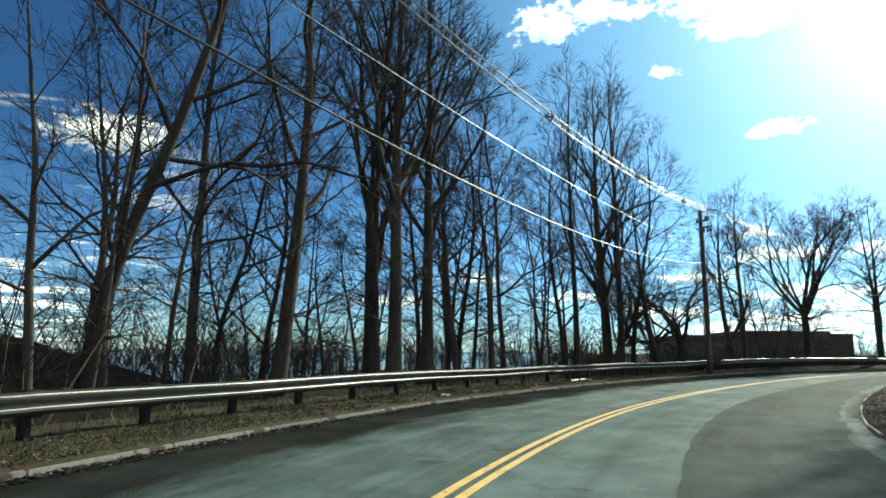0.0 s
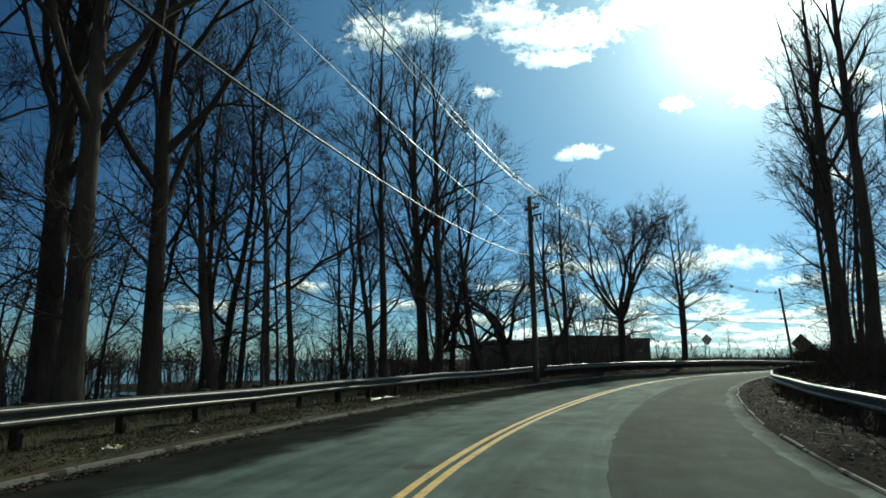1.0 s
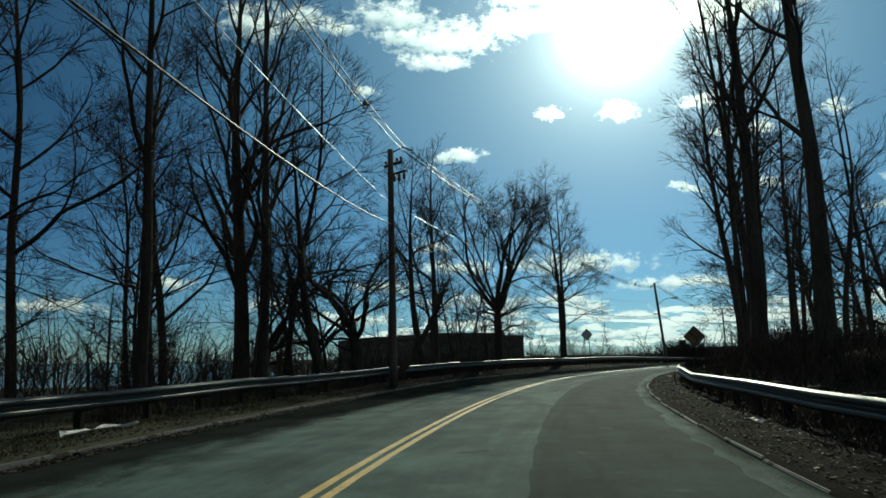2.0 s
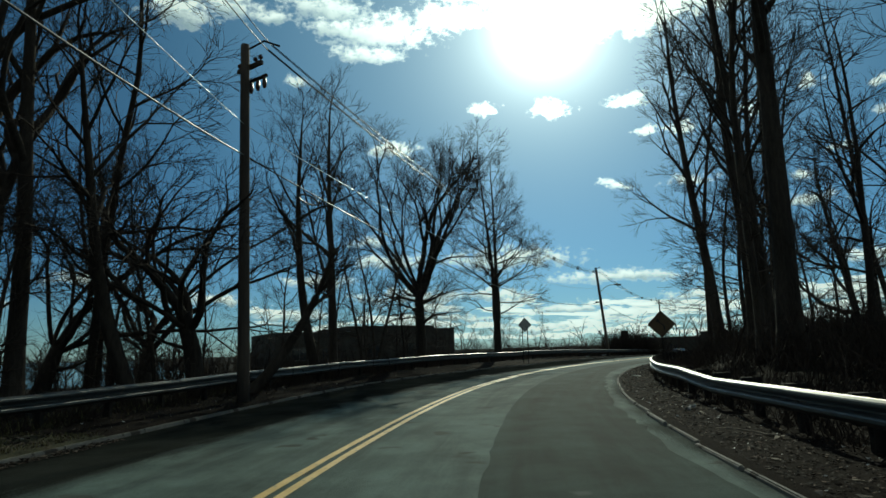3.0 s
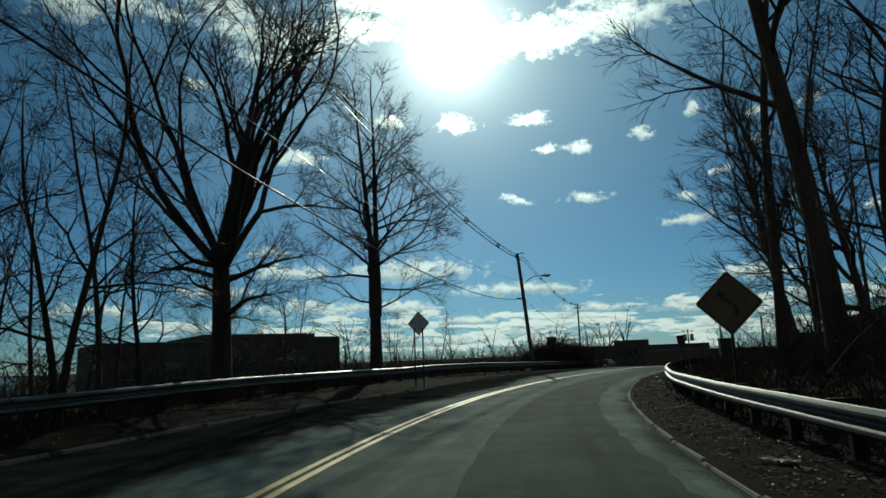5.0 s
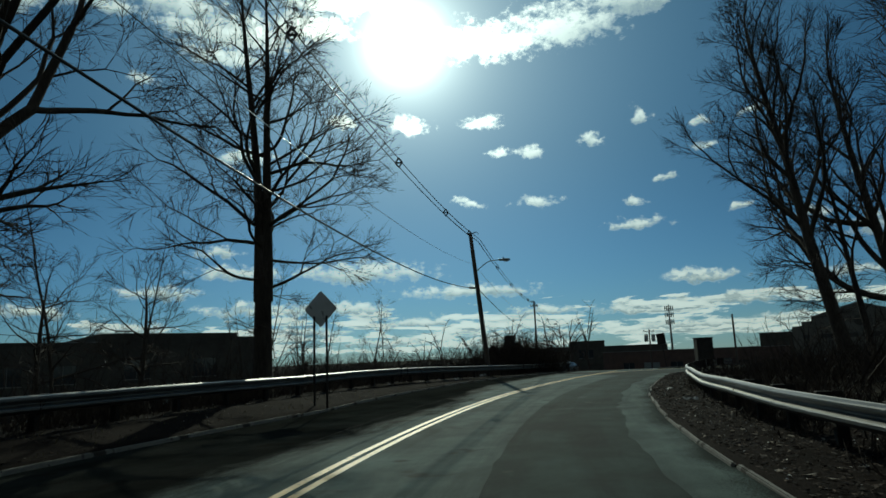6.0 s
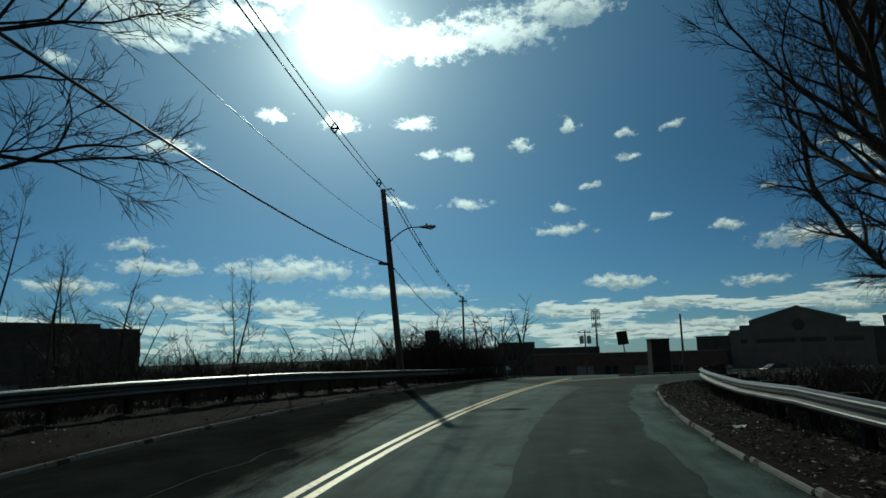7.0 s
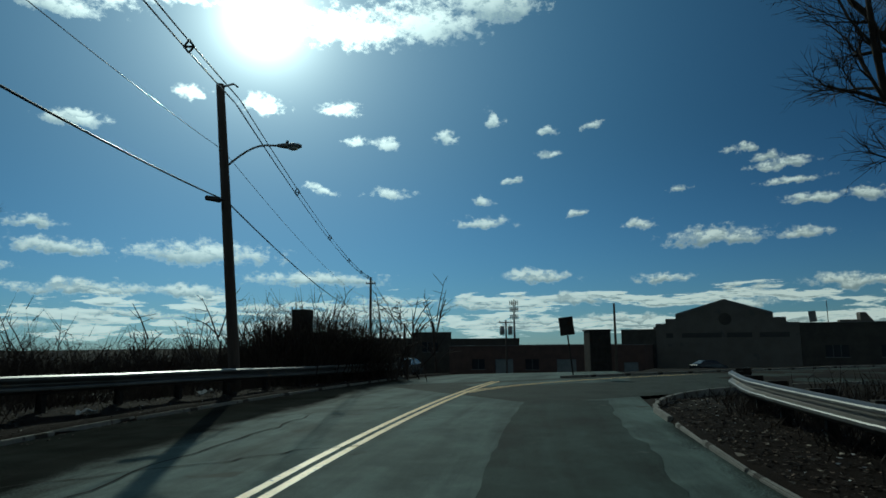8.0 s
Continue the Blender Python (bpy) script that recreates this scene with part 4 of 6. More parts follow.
def plant_bank():
    """The fan of stems on the inner bank past the wood."""
    t = Tree(seed=31, height=17.5, radius=0.29, fork=0.3, limbs=24, spread=35, rise=0.09, wander=0.11, lean=(-0.05, 0.16), reach=0.46, stout=0.4, twigs=2.8, sway=0.7, shoots=16, fine=1.0)
    t.build("leaning bare tree with steep dark limbs on the bank").matrix_basis = Matrix.Translation(stand(53.2, 56.4))
    t = Tree(seed=32, height=13, radius=0.15, fork=0.25, limbs=12, spread=36, lean=(-0.04, 0.12), bow=0.3, twigs=1.2, stout=0.5, fine=1.05)
    t.build("slender bare tree beside the leaning one on the bank").matrix_basis = Matrix.Translation(stand(55.0, 56.2))
    t = Tree(seed=34, height=19, radius=0.36, fork=0.3, limbs=16, spread=36, rise=0.09, wander=0.12, lean=(-0.03, 0.10), reach=0.42, stout=0.45, twigs=2.2, sway=0.6, shoots=4, fine=1.05, arms=((3.6, radians(124), 4.8, 6.4, 0.17), (7.6, radians(112), 4.6, 4.6, 0.14)))
    t.build("large bare tree with low sweeping arched limbs").matrix_basis = Matrix.Translation(stand(64.2, 57.5))


def plant_inner():
    # trees on the inner bank that stand out
    t = Tree(seed=71, height=21, radius=0.27, fork=0.34, limbs=15, spread=36, rise=0.10, wander=0.12, lean=(-0.06, -0.02), reach=0.30, stout=0.3, twigs=1.0, sway=0.6)
    t.build("tall bare tree with one thick dark trunk on the bank").matrix_basis = Matrix.Translation(stand(34.4, 45.6))
    t = Tree(seed=72, height=22, radius=0.32, fork=0.40, limbs=13, spread=36, rise=0.11, wander=0.12, lean=(0.06, 0.04), reach=0.28, stout=0.3, twigs=0.9, sway=0.5)
    t.build("massive old bare tree with a broad dark trunk").matrix_basis = Matrix.Translation(stand(24.0, 34.1))
    t = Tree(seed=73, height=20, radius=0.24, fork=0.34, limbs=12, spread=36, wander=0.13, reach=0.28, stout=0.3, twigs=0.9)
    t.build("tall bare tree with a dark trunk on the inner bank").matrix_basis = Matrix.Translation(stand(28.5, 38.8))
    t = Tree(seed=74, height=21, radius=0.29, fork=0.36, limbs=11, spread=36, wander=0.13, reach=0.28, stout=0.3, twigs=0.9, sway=0.6)
    t.build("tall bare tree with a rough dark trunk on the inner bank").matrix_basis = Matrix.Translation(stand(21.0, 28.7))


plant_bank()
plant_inner()


def scatter_slim():
    rng = random.Random(9)
    made = 0
    while made < 38:
        s, off = (rng.uniform(-2, 42), rng.uniform(8.6, 26)) if made < 30 else (rng.uniform(42, 66), rng.uniform(9.0, 15))
        x, y, _ = place(s, off)
        set_tree(SLIM[made % 4], x, y, rng.uniform(0, 6.3), rng.uniform(0.6, 1.15))
        made += 1
    for _ in range(18):
        x, y, _ = place(rng.uniform(28, 76), rng.uniform(-20, -9.2))
        set_tree(SLIM[made % 4], x, y, rng.uniform(0, 6.3), rng.uniform(0.7, 1.3), "slender bare young tree on the inner bank")
        made += 1
    for x, y, k in ((37.4, 70.6, 0.42), (39.6, 72.4, 0.44), (43.6, 74.2, 0.36), (37.9, 71.4, 0.36), (38.3, 72.6, 0.45), (39.0, 73.4, 0.4), (36.6, 71.8, 0.46), (36.2, 73.6, 0.45), (35.2, 72.4, 0.42), (31.0, 69.0, 0.7), (29.0, 72.0, 0.8), (46.5, 80, 0.6), (22.5, 63.5, 0.8), (20.0, 55.5, 0.75)):
        set_tree(SLIM[made % 4], x, y, made, k, "small bare sapling beside the old building")
        made += 1


scatter_slim()


# ------------------------------------------------------------ brush
def brush_stems(verts, faces, rng, centre, height, stems, wide, thick=1.0, subs=3):
    for _ in range(stems):
        p = centre + Vector((rng.gauss(0, wide * 0.35), rng.gauss(0, wide * 0.35), -0.05))
        d = Vector((rng.gauss(0, 0.45), rng.gauss(0, 0.45), 1)).normalized()
        length = height * rng.uniform(0.5, 1.1)
        pts, q = [p.copy()], p
        for i in range(2):
            d = (d + Vector((rng.gauss(0, 0.22), rng.gauss(0, 0.22), 0.02))).normalized()
            q = q + d * length / 2
            pts.append(q.copy())
        tube(verts, faces, pts, [0.014 * thick, 0.011 * thick, 0.0], 3, point=True)
        for k in range(subs):
            i = rng.randrange(0, 2)
            a = pts[i].lerp(pts[i + 1], rng.uniform(0.2, 1))
            e = a + (d + Vector((rng.gauss(0, 0.7), rng.gauss(0, 0.7), rng.gauss(0, 0.4)))).normalized() * length * rng.uniform(0.15, 0.4)
            tube(verts, faces, [a, e], [0.0075 * thick, 0.0], 3, point=True)


def brush_mesh(seed, height, stems, wide, thick):
    verts, faces = [], []
    brush_stems(verts, faces, random.Random(seed), Vector((0, 0, 0)), height, stems, wide, thick)
    return mesh_of("brush", verts, faces, M_SHRUB)


BRUSH = [brush_mesh(i, h, n, w, k) for i, (h, n, w, k) in enumerate(((1.1, 28, 1.4, 1.0), (1.6, 32, 1.6, 1.0), (0.8, 30, 1.6, 1.0), (3.0, 70, 2.2, 1.7)))]


def bush(kind, x, y, turn, scale, label="tangled leafless brush behind the guard rail"):
    ob = tagged(new("bush", BRUSH[kind]), label, "bush", "brush along the road")
    z = height_at(x, y)
    ob.matrix_basis = Matrix.Translation((x, y, z)) @ Matrix.Rotation(turn, 4, "Z") @ Matrix.Scale(scale, 4)
    return ob


def plant_brush():
    rng = random.Random(3)
    for i in range(90):
        s = rng.uniform(-4, 100)
        x, y, _ = place(s, rng.uniform(7.9, 13) if s < 80 else rng.uniform(7.6, 11))
        bush(rng.choice((0, 1, 2, 2)), x, y, rng.uniform(0, 6.3), rng.uniform(0.7, 1.2) * (0.8 if s > 66 else 1.0))
    for i in range(85):
        s = rng.uniform(12, 88)
        x, y, _ = place(s, rng.uniform(-13, -8.1))
        bush(rng.choice((0, 1, 2, 2)), x, y, rng.uniform(0, 6.3), rng.uniform(0.5, 1.0) * (0.6 if s > 74 else 1.0), "leafless brush on the dark inner bank")
    for i in range(36):
        x, y, _ = place(rng.uniform(42, 84), rng.uniform(7.3, 9.0))
        bush(rng.choice((0, 1)), x, y, rng.uniform(0, 6.3), rng.uniform(0.9, 1.3))
    for i in range(48):
        x, y = rng.gauss(59.8, 1.4), rng.gauss(81.2, 1.2)
        bush(3, x, y, rng.uniform(0, 6.3), rng.uniform(0.6, 1.12), "tall pale leafless thicket beside the utility pole")


def thickets():
    rng = random.Random(8)
    verts, faces = [], []
    for i in range(46):
        x, y, _ = place(rng.uniform(-4, 46), rng.uniform(9.0, 20))
        brush_stems(verts, faces, rng, Vector((x, y, height_at(x, y))), rng.uniform(2.2, 5.0), 34, rng.uniform(2, 4), 1.4)
    for i in range(130):
        x, y, _ = place(rng.uniform(20, 76), rng.uniform(-14, -8.4))
        brush_stems(verts, faces, rng, Vector((x, y, height_at(x, y))), rng.uniform(0.7, 1.9), 30, rng.uniform(1.5, 3), 1.2)
    # low dead weeds under and behind the rails
    for i in range(170):
        x, y, _ = place(rng.uniform(46, 103), rng.uniform(6.75, 7.9))
        brush_stems(verts, faces, rng, Vector((x, y, max(height_at(x, y), float(verge_z(np.array([x]), np.array([y]))[0])))), rng.uniform(0.35, 0.75), 20, 0.9, 0.8, 1)
    for i in range(150):
        x, y, _ = place(rng.uniform(18, 88), rng.uniform(-8.2, -7.0))
        brush_stems(verts, faces, rng, Vector((x, y, max(height_at(x, y), float(verge_z(np.array([x]), np.array([y]))[0])))), rng.uniform(0.35, 0.75), 20, 0.9, 0.8, 1)
    for i in range(210):
        x, y, _ = place(rng.uniform(10, 92), rng.uniform(-6.95, -6.3))
        brush_stems(verts, faces, rng, Vector((x, y, float(verge_z(np.array([x]), np.array([y]))[0]))), rng.uniform(0.3, 0.6), 18, 0.7, 0.9, 1)
    for i in range(190):
        x, y, _ = place(rng.uniform(26, 102), rng.uniform(6.5, 7.1))
        brush_stems(verts, faces, rng, Vector((x, y, float(verge_z(np.array([x]), np.array([y]))[0]))), rng.uniform(0.3, 0.6), 18, 0.7, 0.9, 1)
    # dead growth that covers the inner bank
    for i in range(210):
        x, y, _ = place(rng.uniform(30, 92), rng.uniform(-12.5, -7.3))
        brush_stems(verts, faces, rng, Vector((x, y, max(height_at(x, y), float(verge_z(np.array([x]), np.array([y]))[0])))), rng.uniform(0.4, 0.95), 26, 1.5, 1.1, 2)
    tagged(new("thicket", mesh_of("thicket", verts, faces, M_SHRUB)), "tall leafless thicket among the roadside trees", "thicket", "", "stuff")
    verts, faces = [], []
    for i in range(190):
        az, d = radians(rng.uniform(10, 44)), rng.uniform(28, 66)
        x, y = 42 + d * math.sin(az), 60 + d * math.cos(az)
        if 24 < x < 60 and 116 < y < 124:
            continue
        z = height_at(x, y)
        top = max(rng.uniform(0.4, 1.9) + (1.6 if rng.random() < 0.10 else 0.0) - z, 1.5)
        brush_stems(verts, faces, rng, Vector((x, y, z)), top, 38, rng.uniform(2.5, 4.5), 2.8, 3)
    tagged(new("hedgerow", mesh_of("hedgerow", verts, faces, M_SHRUB)), "dark leafless hedgerow below the road", "hedgerow", "", "stuff")


plant_brush()
thickets()

# ------------------------------------------------------------ poles and cables
def utility_pole(label, at, top, lean, radius=0.16):
    pole = thing("utility_pole", label, "utility pole", at)
    pts = [Vector((lean[0] * z, lean[1] * z, z)) for z in np.linspace(-0.4, top, 9)]
    part("pole", tube_mesh("pole", pts, [radius * (1 - 0.28 * i / 8) for i in range(9)], 14, M_POLE), pole)
    return pole


def crossarm(pole, z, turn, half, lean, insulators):
    base = Matrix.Translation((lean[0] * z, lean[1] * z, z)) @ Matrix.Rotation(turn, 4, "Z") @ Matrix.Translation((0, 0.17, 0))
    arm = part("crossarm", box("crossarm", (-half, -0.055, -0.06), (half, 0.055, 0.06), M_POLE, 0.008), pole, "weathered timber crossarm", base)
    for u in insulators:
        pts = [(u, 0, 0.06), (u, 0, 0.11), (u, 0, 0.12), (u, 0, 0.15), (u, 0, 0.16), (u, 0, 0.20), (u, 0, 0.24)]
        part("insulator", tube_mesh("insulator", pts, [0.015, 0.02, 0.06, 0.055, 0.075, 0.06, 0.03], 10, M_PORCELAIN), arm, "brown porcelain insulator")
    return arm


def spacer_mesh():
    verts, faces = [], []
    for a, b in (((0, 0, 0.03), (-0.12, 0, -0.15)), ((0, 0, 0.03), (0.12, 0, -0.15)), ((-0.13, 0, -0.15), (0.13, 0, -0.15)), ((-0.12, 0, -0.15), (0, 0, -0.30)), ((0.12, 0, -0.15), (0, 0, -0.30))):
        tube(verts, faces, [Vector(a), Vector(b)], [0.028, 0.028], 6, True)
    return mesh_of("spacer", verts, faces, M_BLACK)


SPACER = spacer_mesh()


def sagged(a, b, sag, count=28):
    a, b = Vector(a), Vector(b)
    return [a.lerp(b, i / count) - Vector((0, 0, 4 * sag * (i / count) * (1 - i / count))) for i in range(count + 1)]


def span(label, a, b, sag, lines, spacers=(), mat=None):
    """One span of overhead line. lines: side offset, height offset, thickness."""
    run = thing("overhead_line", label, "power line")
    a, b = Vector(a), Vector(b)
    t = (b - a).normalized()
    side = Vector((t.y, -t.x, 0)).normalized()
    for o, h, r in lines:
        pts = sagged(a + side * o + Vector((0, 0, h)), b + side * o + Vector((0, 0, h)), sag)
        part("cable", tube_mesh("cable", pts, r, 6, mat or M_CABLE), run)
    for u in spacers:
        p = a.lerp(b, u) - Vector((0, 0, 4 * sag * u * (1 - u)))
        part("spacer", SPACER, run, "black cable spacer", Matrix.Translation(p) @ Matrix.Rotation(math.atan2(side.y, side.x), 4, "Z"))


P0, P1, P2, P3, P4 = Vector((-9.4, -4.8, 0.2)), Vector((11.75, 41.2, 0.2)), Vector((53.55, 77.45, 0.3)), Vector((94.7, 113.0, -2.6)), Vector((131, 142, -3.2))
LEAN0, LEAN1, LEAN2, LEAN3 = (0, 0), (-0.012, 0.0), (-0.065, 0.055), (0.0, 0.0)
TOP1, TOP2, TOP3 = 10.0, 9.05, 11.6


def tip(base, lean, z):
    return Vector((base.x + lean[0] * z, base.y + lean[1] * z, base.z + z))


POLE_LABEL = "weathered wooden utility pole standing on the verge"
first = utility_pole(POLE_LABEL, P1, TOP1, LEAN1, 0.17)
crossarm(first, TOP1 - 0.62, radians(-62), 0.55, LEAN1, (-0.48, -0.25, 0.25, 0.48))
part("bracket", tube_mesh("bracket", [(0, 0, TOP1 - 0.1), (0.35, -0.35, TOP1 + 0.05), (0.75, -0.6, TOP1 - 0.15)], 0.03, 8, M_POST), first, "steel cable bracket")
cutouts = part("cutout_rack", box("cutout_rack", (-0.40, -0.04, 0), (0.40, 0.04, 0.08), M_POST, 0.008), first, "steel rack of fuse cutouts", Matrix.Translation((0.22, -0.22, TOP1 - 1.1)) @ Matrix.Rotation(radians(-62), 4, "Z"))
for u in (-0.3, 0.0, 0.3):
    part("cutout", tube_mesh("cutout", [(u, 0, -0.32), (u, 0, -0.2), (u, 0, -0.1), (u, 0, 0.05)], [0.04, 0.07, 0.06, 0.03], 8, M_PORCELAIN), cutouts, "brown fuse cutout")
second = utility_pole("leaning weathered wooden utility pole with a street lamp arm", P2, TOP2, LEAN2, 0.17)
part("bracket", tube_mesh("bracket", [(LEAN2[0] * 9, LEAN2[1] * 9, TOP2 - 0.1), (LEAN2[0] * 9 + 0.3, LEAN2[1] * 9 - 0.25, TOP2 + 0.05), (LEAN2[0] * 9 + 0.32, LEAN2[1] * 9 - 0.45, TOP2 - 0.1)], 0.03, 8, M_POST), second, "steel cable bracket")
third = utility_pole("distant wooden utility pole beside the descending street", P3, TOP3, LEAN3, 0.17)
crossarm(third, TOP3 - 0.7, radians(-45), 0.55, LEAN3, (-0.48, -0.24, 0.24, 0.48))


def cobra_lamp(pole, z, lean, way, reach):
    """A cobra-head street lamp on a bent arm, part of its pole."""
    base = Vector((lean[0] * z, lean[1] * z, z))
    way = Vector((*way, 0)).normalized()
    pts = [base + way * (reach * u) + Vector((0, 0, 0.75 * math.sin(min(u * 1.25, 1) * 1.57))) for u in np.linspace(0.05, 1, 9)]
    arm = part("lamp_arm", tube_mesh("lamp_arm", pts, 0.032, 10, M_LAMP_GREY), pole, "bent steel lamp arm")
    end = pts[-1]
    verts, faces = [], []
    prof = [(0.0, 0.05, 0.05), (0.12, 0.085, 0.07), (0.3, 0.14, 0.085), (0.5, 0.165, 0.09), (0.66, 0.13, 0.075), (0.74, 0.05, 0.04)]
    sideways = Vector((way.y, -way.x, 0))
    rings = []
    for u, w, h in prof:
        c = end + way * u
        first_v = len(verts)
        for k in range(12):
            a = 2 * math.pi * k / 12
            p = c + sideways * (w * math.cos(a)) + Vector((0, 0, h * math.sin(a)))
            verts.append(tuple(p))
        rings.append(first_v)
    for a, b in zip(rings, rings[1:]):
        for k in range(12):
            j = (k + 1) % 12
            faces.append((a + k, a + j, b + j, b + k))
    faces += [tuple(range(11, -1, -1)), tuple(range(rings[-1], rings[-1] + 12))]
    head = part("lamp_head", mesh_of("lamp_head", verts, faces, M_LAMP_GREY, True), pole, "grey cobra-head street lamp")
    bm = bmesh.new()
    bmesh.ops.create_uvsphere(bm, u_segments=12, v_segments=8, radius=1)
    for v in bm.verts:
        v.co = end + way * 0.48 + Vector((0, 0, -0.07)) + way * (v.co.x * 0.17) + sideways * (v.co.y * 0.12) + Vector((0, 0, v.co.z * 0.07))
    part("lens", bm_mesh("lens", bm, M_LENS, True), head, "clear refractor lens")
    part("photocell", tube_mesh("photocell", [end + way * 0.3 + Vector((0, 0, 0.07)), end + way * 0.3 + Vector((0, 0, 0.16))], 0.045, 10, M_BLACK), head, "black photocell")


cobra_lamp(second, 6.4, LEAN2, (0.62, -0.62), 1.55)
cobra_lamp(third, 7.4, LEAN3, (0.8, -0.5), 2.6)
clamp = LEAN2[0] * 5.4, LEAN2[1] * 5.4
part("splice_box", box("splice_box", (clamp[0] - 0.62, clamp[1] + 0.02, 5.33), (clamp[0] - 0.12, clamp[1] + 0.16, 5.47), M_BLACK, 0.03), second, "black cable splice case")

TRIO = ((0.0, 0.0, 0.010), (-0.11, -0.15, 0.014), (0.11, -0.15, 0.014), (0.0, -0.29, 0.014))
OFF = Vector((0.55, -0.35, 0.25))
top0, top1, top2, top3 = Vector((-9.4, -4.8, 10.3)), Vector((12.25, 41.1, 10.4)), Vector((53.3, 77.5, 8.95)), tip(P3, LEAN3, TOP3)
CABLE_LABEL = "bundle of black spacer cables strung between utility poles"
span(CABLE_LABEL, top0, top1, 1.9, TRIO, (0.16, 0.33, 0.5, 0.68, 0.85))
span(CABLE_LABEL, top1, top2, 1.55, TRIO, (0.14, 0.3, 0.46, 0.62, 0.78, 0.92))
span(CABLE_LABEL, top2, top3, 0.9, TRIO, (0.18, 0.38, 0.58, 0.78, 0.92))
span(CABLE_LABEL, top3, P4 + Vector((0, 0, 11)), 0.8, TRIO[:3], (0.5,))
for z1, z2, sags, r, mat, label in ((7.6, 6.95, (1.0, 1.5, 0.9, 0.8), 0.009, M_ALU, "thin bare neutral wire between the poles"),
                                    (6.7, 5.4, (1.68, 1.68, 0.9, 0.8), 0.022, M_CABLE, "thick black telephone cable between the poles")):
    stops = [P0 + Vector((0, 0, z1)), tip(P1, LEAN1, z1), tip(P2, LEAN2, z2), tip(P3, LEAN3, z2 + 2.2), P4 + Vector((0, 0, z2 + 1.6))]
    for a, b, sag in zip(stops, stops[1:], sags):
        span(label, a, b, sag, ((0, 0, r),), mat=mat)
loop = tip(P1, LEAN1, 6.7).lerp(tip(P2, LEAN2, 5.4), 0.055) - Vector((0, 0, 0.35))
coil = thing("cable_coil", "black slack cable loop hung on the telephone line", "cable", loop + Vector((0, 0, -0.25)))
ringpts = [(0.55 * math.cos(a) * 0.74, 0.55 * math.cos(a) * 0.67, 0.14 * math.sin(a)) for a in np.linspace(0, 6.28, 21)]
part("loop", tube_mesh("loop", ringpts, 0.03, 6, M_CABLE, cap=False), coil)
P5 = Vector((102.3, 87.2, height_at(102.3, 87.2)))
utility_pole("bare wooden pole far beyond the junction", P5, 5.2 - P5.z, (0, 0), 0.14)
P6 = Vector((118.0, 110.0, height_at(118, 110)))
six = utility_pole("distant transformer pole with two hanging cans", P6, 4.6 - P6.z, (0, 0), 0.14)
crossarm(six, 4.3 - P6.z, radians(-40), 1.0, (0, 0), (-0.8, 0.8))
for u in (-0.55, 0.6):
    q = Vector((u * 0.77, -u * 0.64, 2.6 - P6.z))
    part("transformer", tube_mesh("transformer", [q, q + Vector((0, 0, 0.1)), q + Vector((0, 0, 1.1)), q + Vector((0, 0, 1.2))], [0.25, 0.32, 0.32, 0.2], 12, M_LAMP_GREY), six, "grey transformer can")


# ------------------------------------------------------------ road signs
def diamond(name, side, mat, thick=0.004, corner=0.03):
    bm = bmesh.new()
    bmesh.ops.create_cube(bm, size=1)
    for v in bm.verts:
        v.co = Vector((v.co.x * side, v.co.y * thick, v.co.z * side))
    bmesh.ops.bevel(bm, geom=[e for e in bm.edges if abs(e.verts[0].co.y - e.verts[1].co.y) > thick / 2], offset=corner, segments=3, affect="EDGES")
    bmesh.ops.rotate(bm, verts=bm.verts, cent=(0, 0, 0), matrix=Matrix.Rotation(radians(45), 3, "Y"))
    return bm_mesh(name, bm, mat)


def warning_sign(label, at, turn, centre, side, posts, front):
    """Built facing -y; turn sets the way that its printed face looks."""
    sign = thing("warning_sign", label, "road sign", at, turn, "diamond warning signs")
    m = Matrix.Translation((0, 0, centre))
    panel = part("panel", diamond("panel", side, M_SIGN_BACK), sign, "bare aluminium sign panel", m)
    part("sheeting", diamond("sheeting", side - 0.012, M_SIGN_YELLOW, 0.002), panel, "yellow sheeting darkened for shade", Matrix.Translation((0, -0.0045, 0)))
    part("border", diamond("border", side - 0.06, M_BLACK, 0.0012), panel, "black border", Matrix.Translation((0, -0.0065, 0)))
    part("field", diamond("field", side - 0.10, M_SIGN_YELLOW, 0.0012), panel, "yellow field darkened for shade", Matrix.Translation((0, -0.0085, 0)))
    arrow = []
    for i in range(9):
        u = i / 8
        arrow.append((0.12 - 0.30 * smooth(u, 0.35, 1.0) * 0.9, -0.012, -0.26 + 0.42 * u))
    verts, faces = [], []
    for i, (x, y, z) in enumerate(arrow):
        verts += [(x - 0.035, y, z), (x + 0.035, y, z)]
        if i:
            faces.append((2 * i - 2, 2 * i - 1, 2 * i + 1, 2 * i))
    k = len(verts)
    verts += [(-0.24, -0.012, 0.12), (-0.04, -0.012, 0.14), (-0.17, -0.012, 0.27)]
    faces.append((k, k + 1, k + 2))
    part("arrow", mesh_of("arrow", verts, faces, M_BLACK), panel, "black curve arrow")
    for x in posts:
        part("post", box("post", (x - 0.028, 0.008, -0.3), (x + 0.028, 0.05, centre - 0.2), M_POST, 0.006), sign)
    return sign


_, _, h70 = place(71, 4)
warning_sign("yellow diamond warning sign seen from its bare aluminium back", (34.5, 63.2, 0.15), -h70 + math.pi + radians(-3), 2.72, 0.76, (-0.2, 0.2), False)
_, _, h57 = place(57, -6)
warning_sign("weathered yellow diamond curve sign, face darkened for shade, on one steel post", (31.1, 46.0, 0.12), -h57, 2.06, 0.90, (0.0,), True)


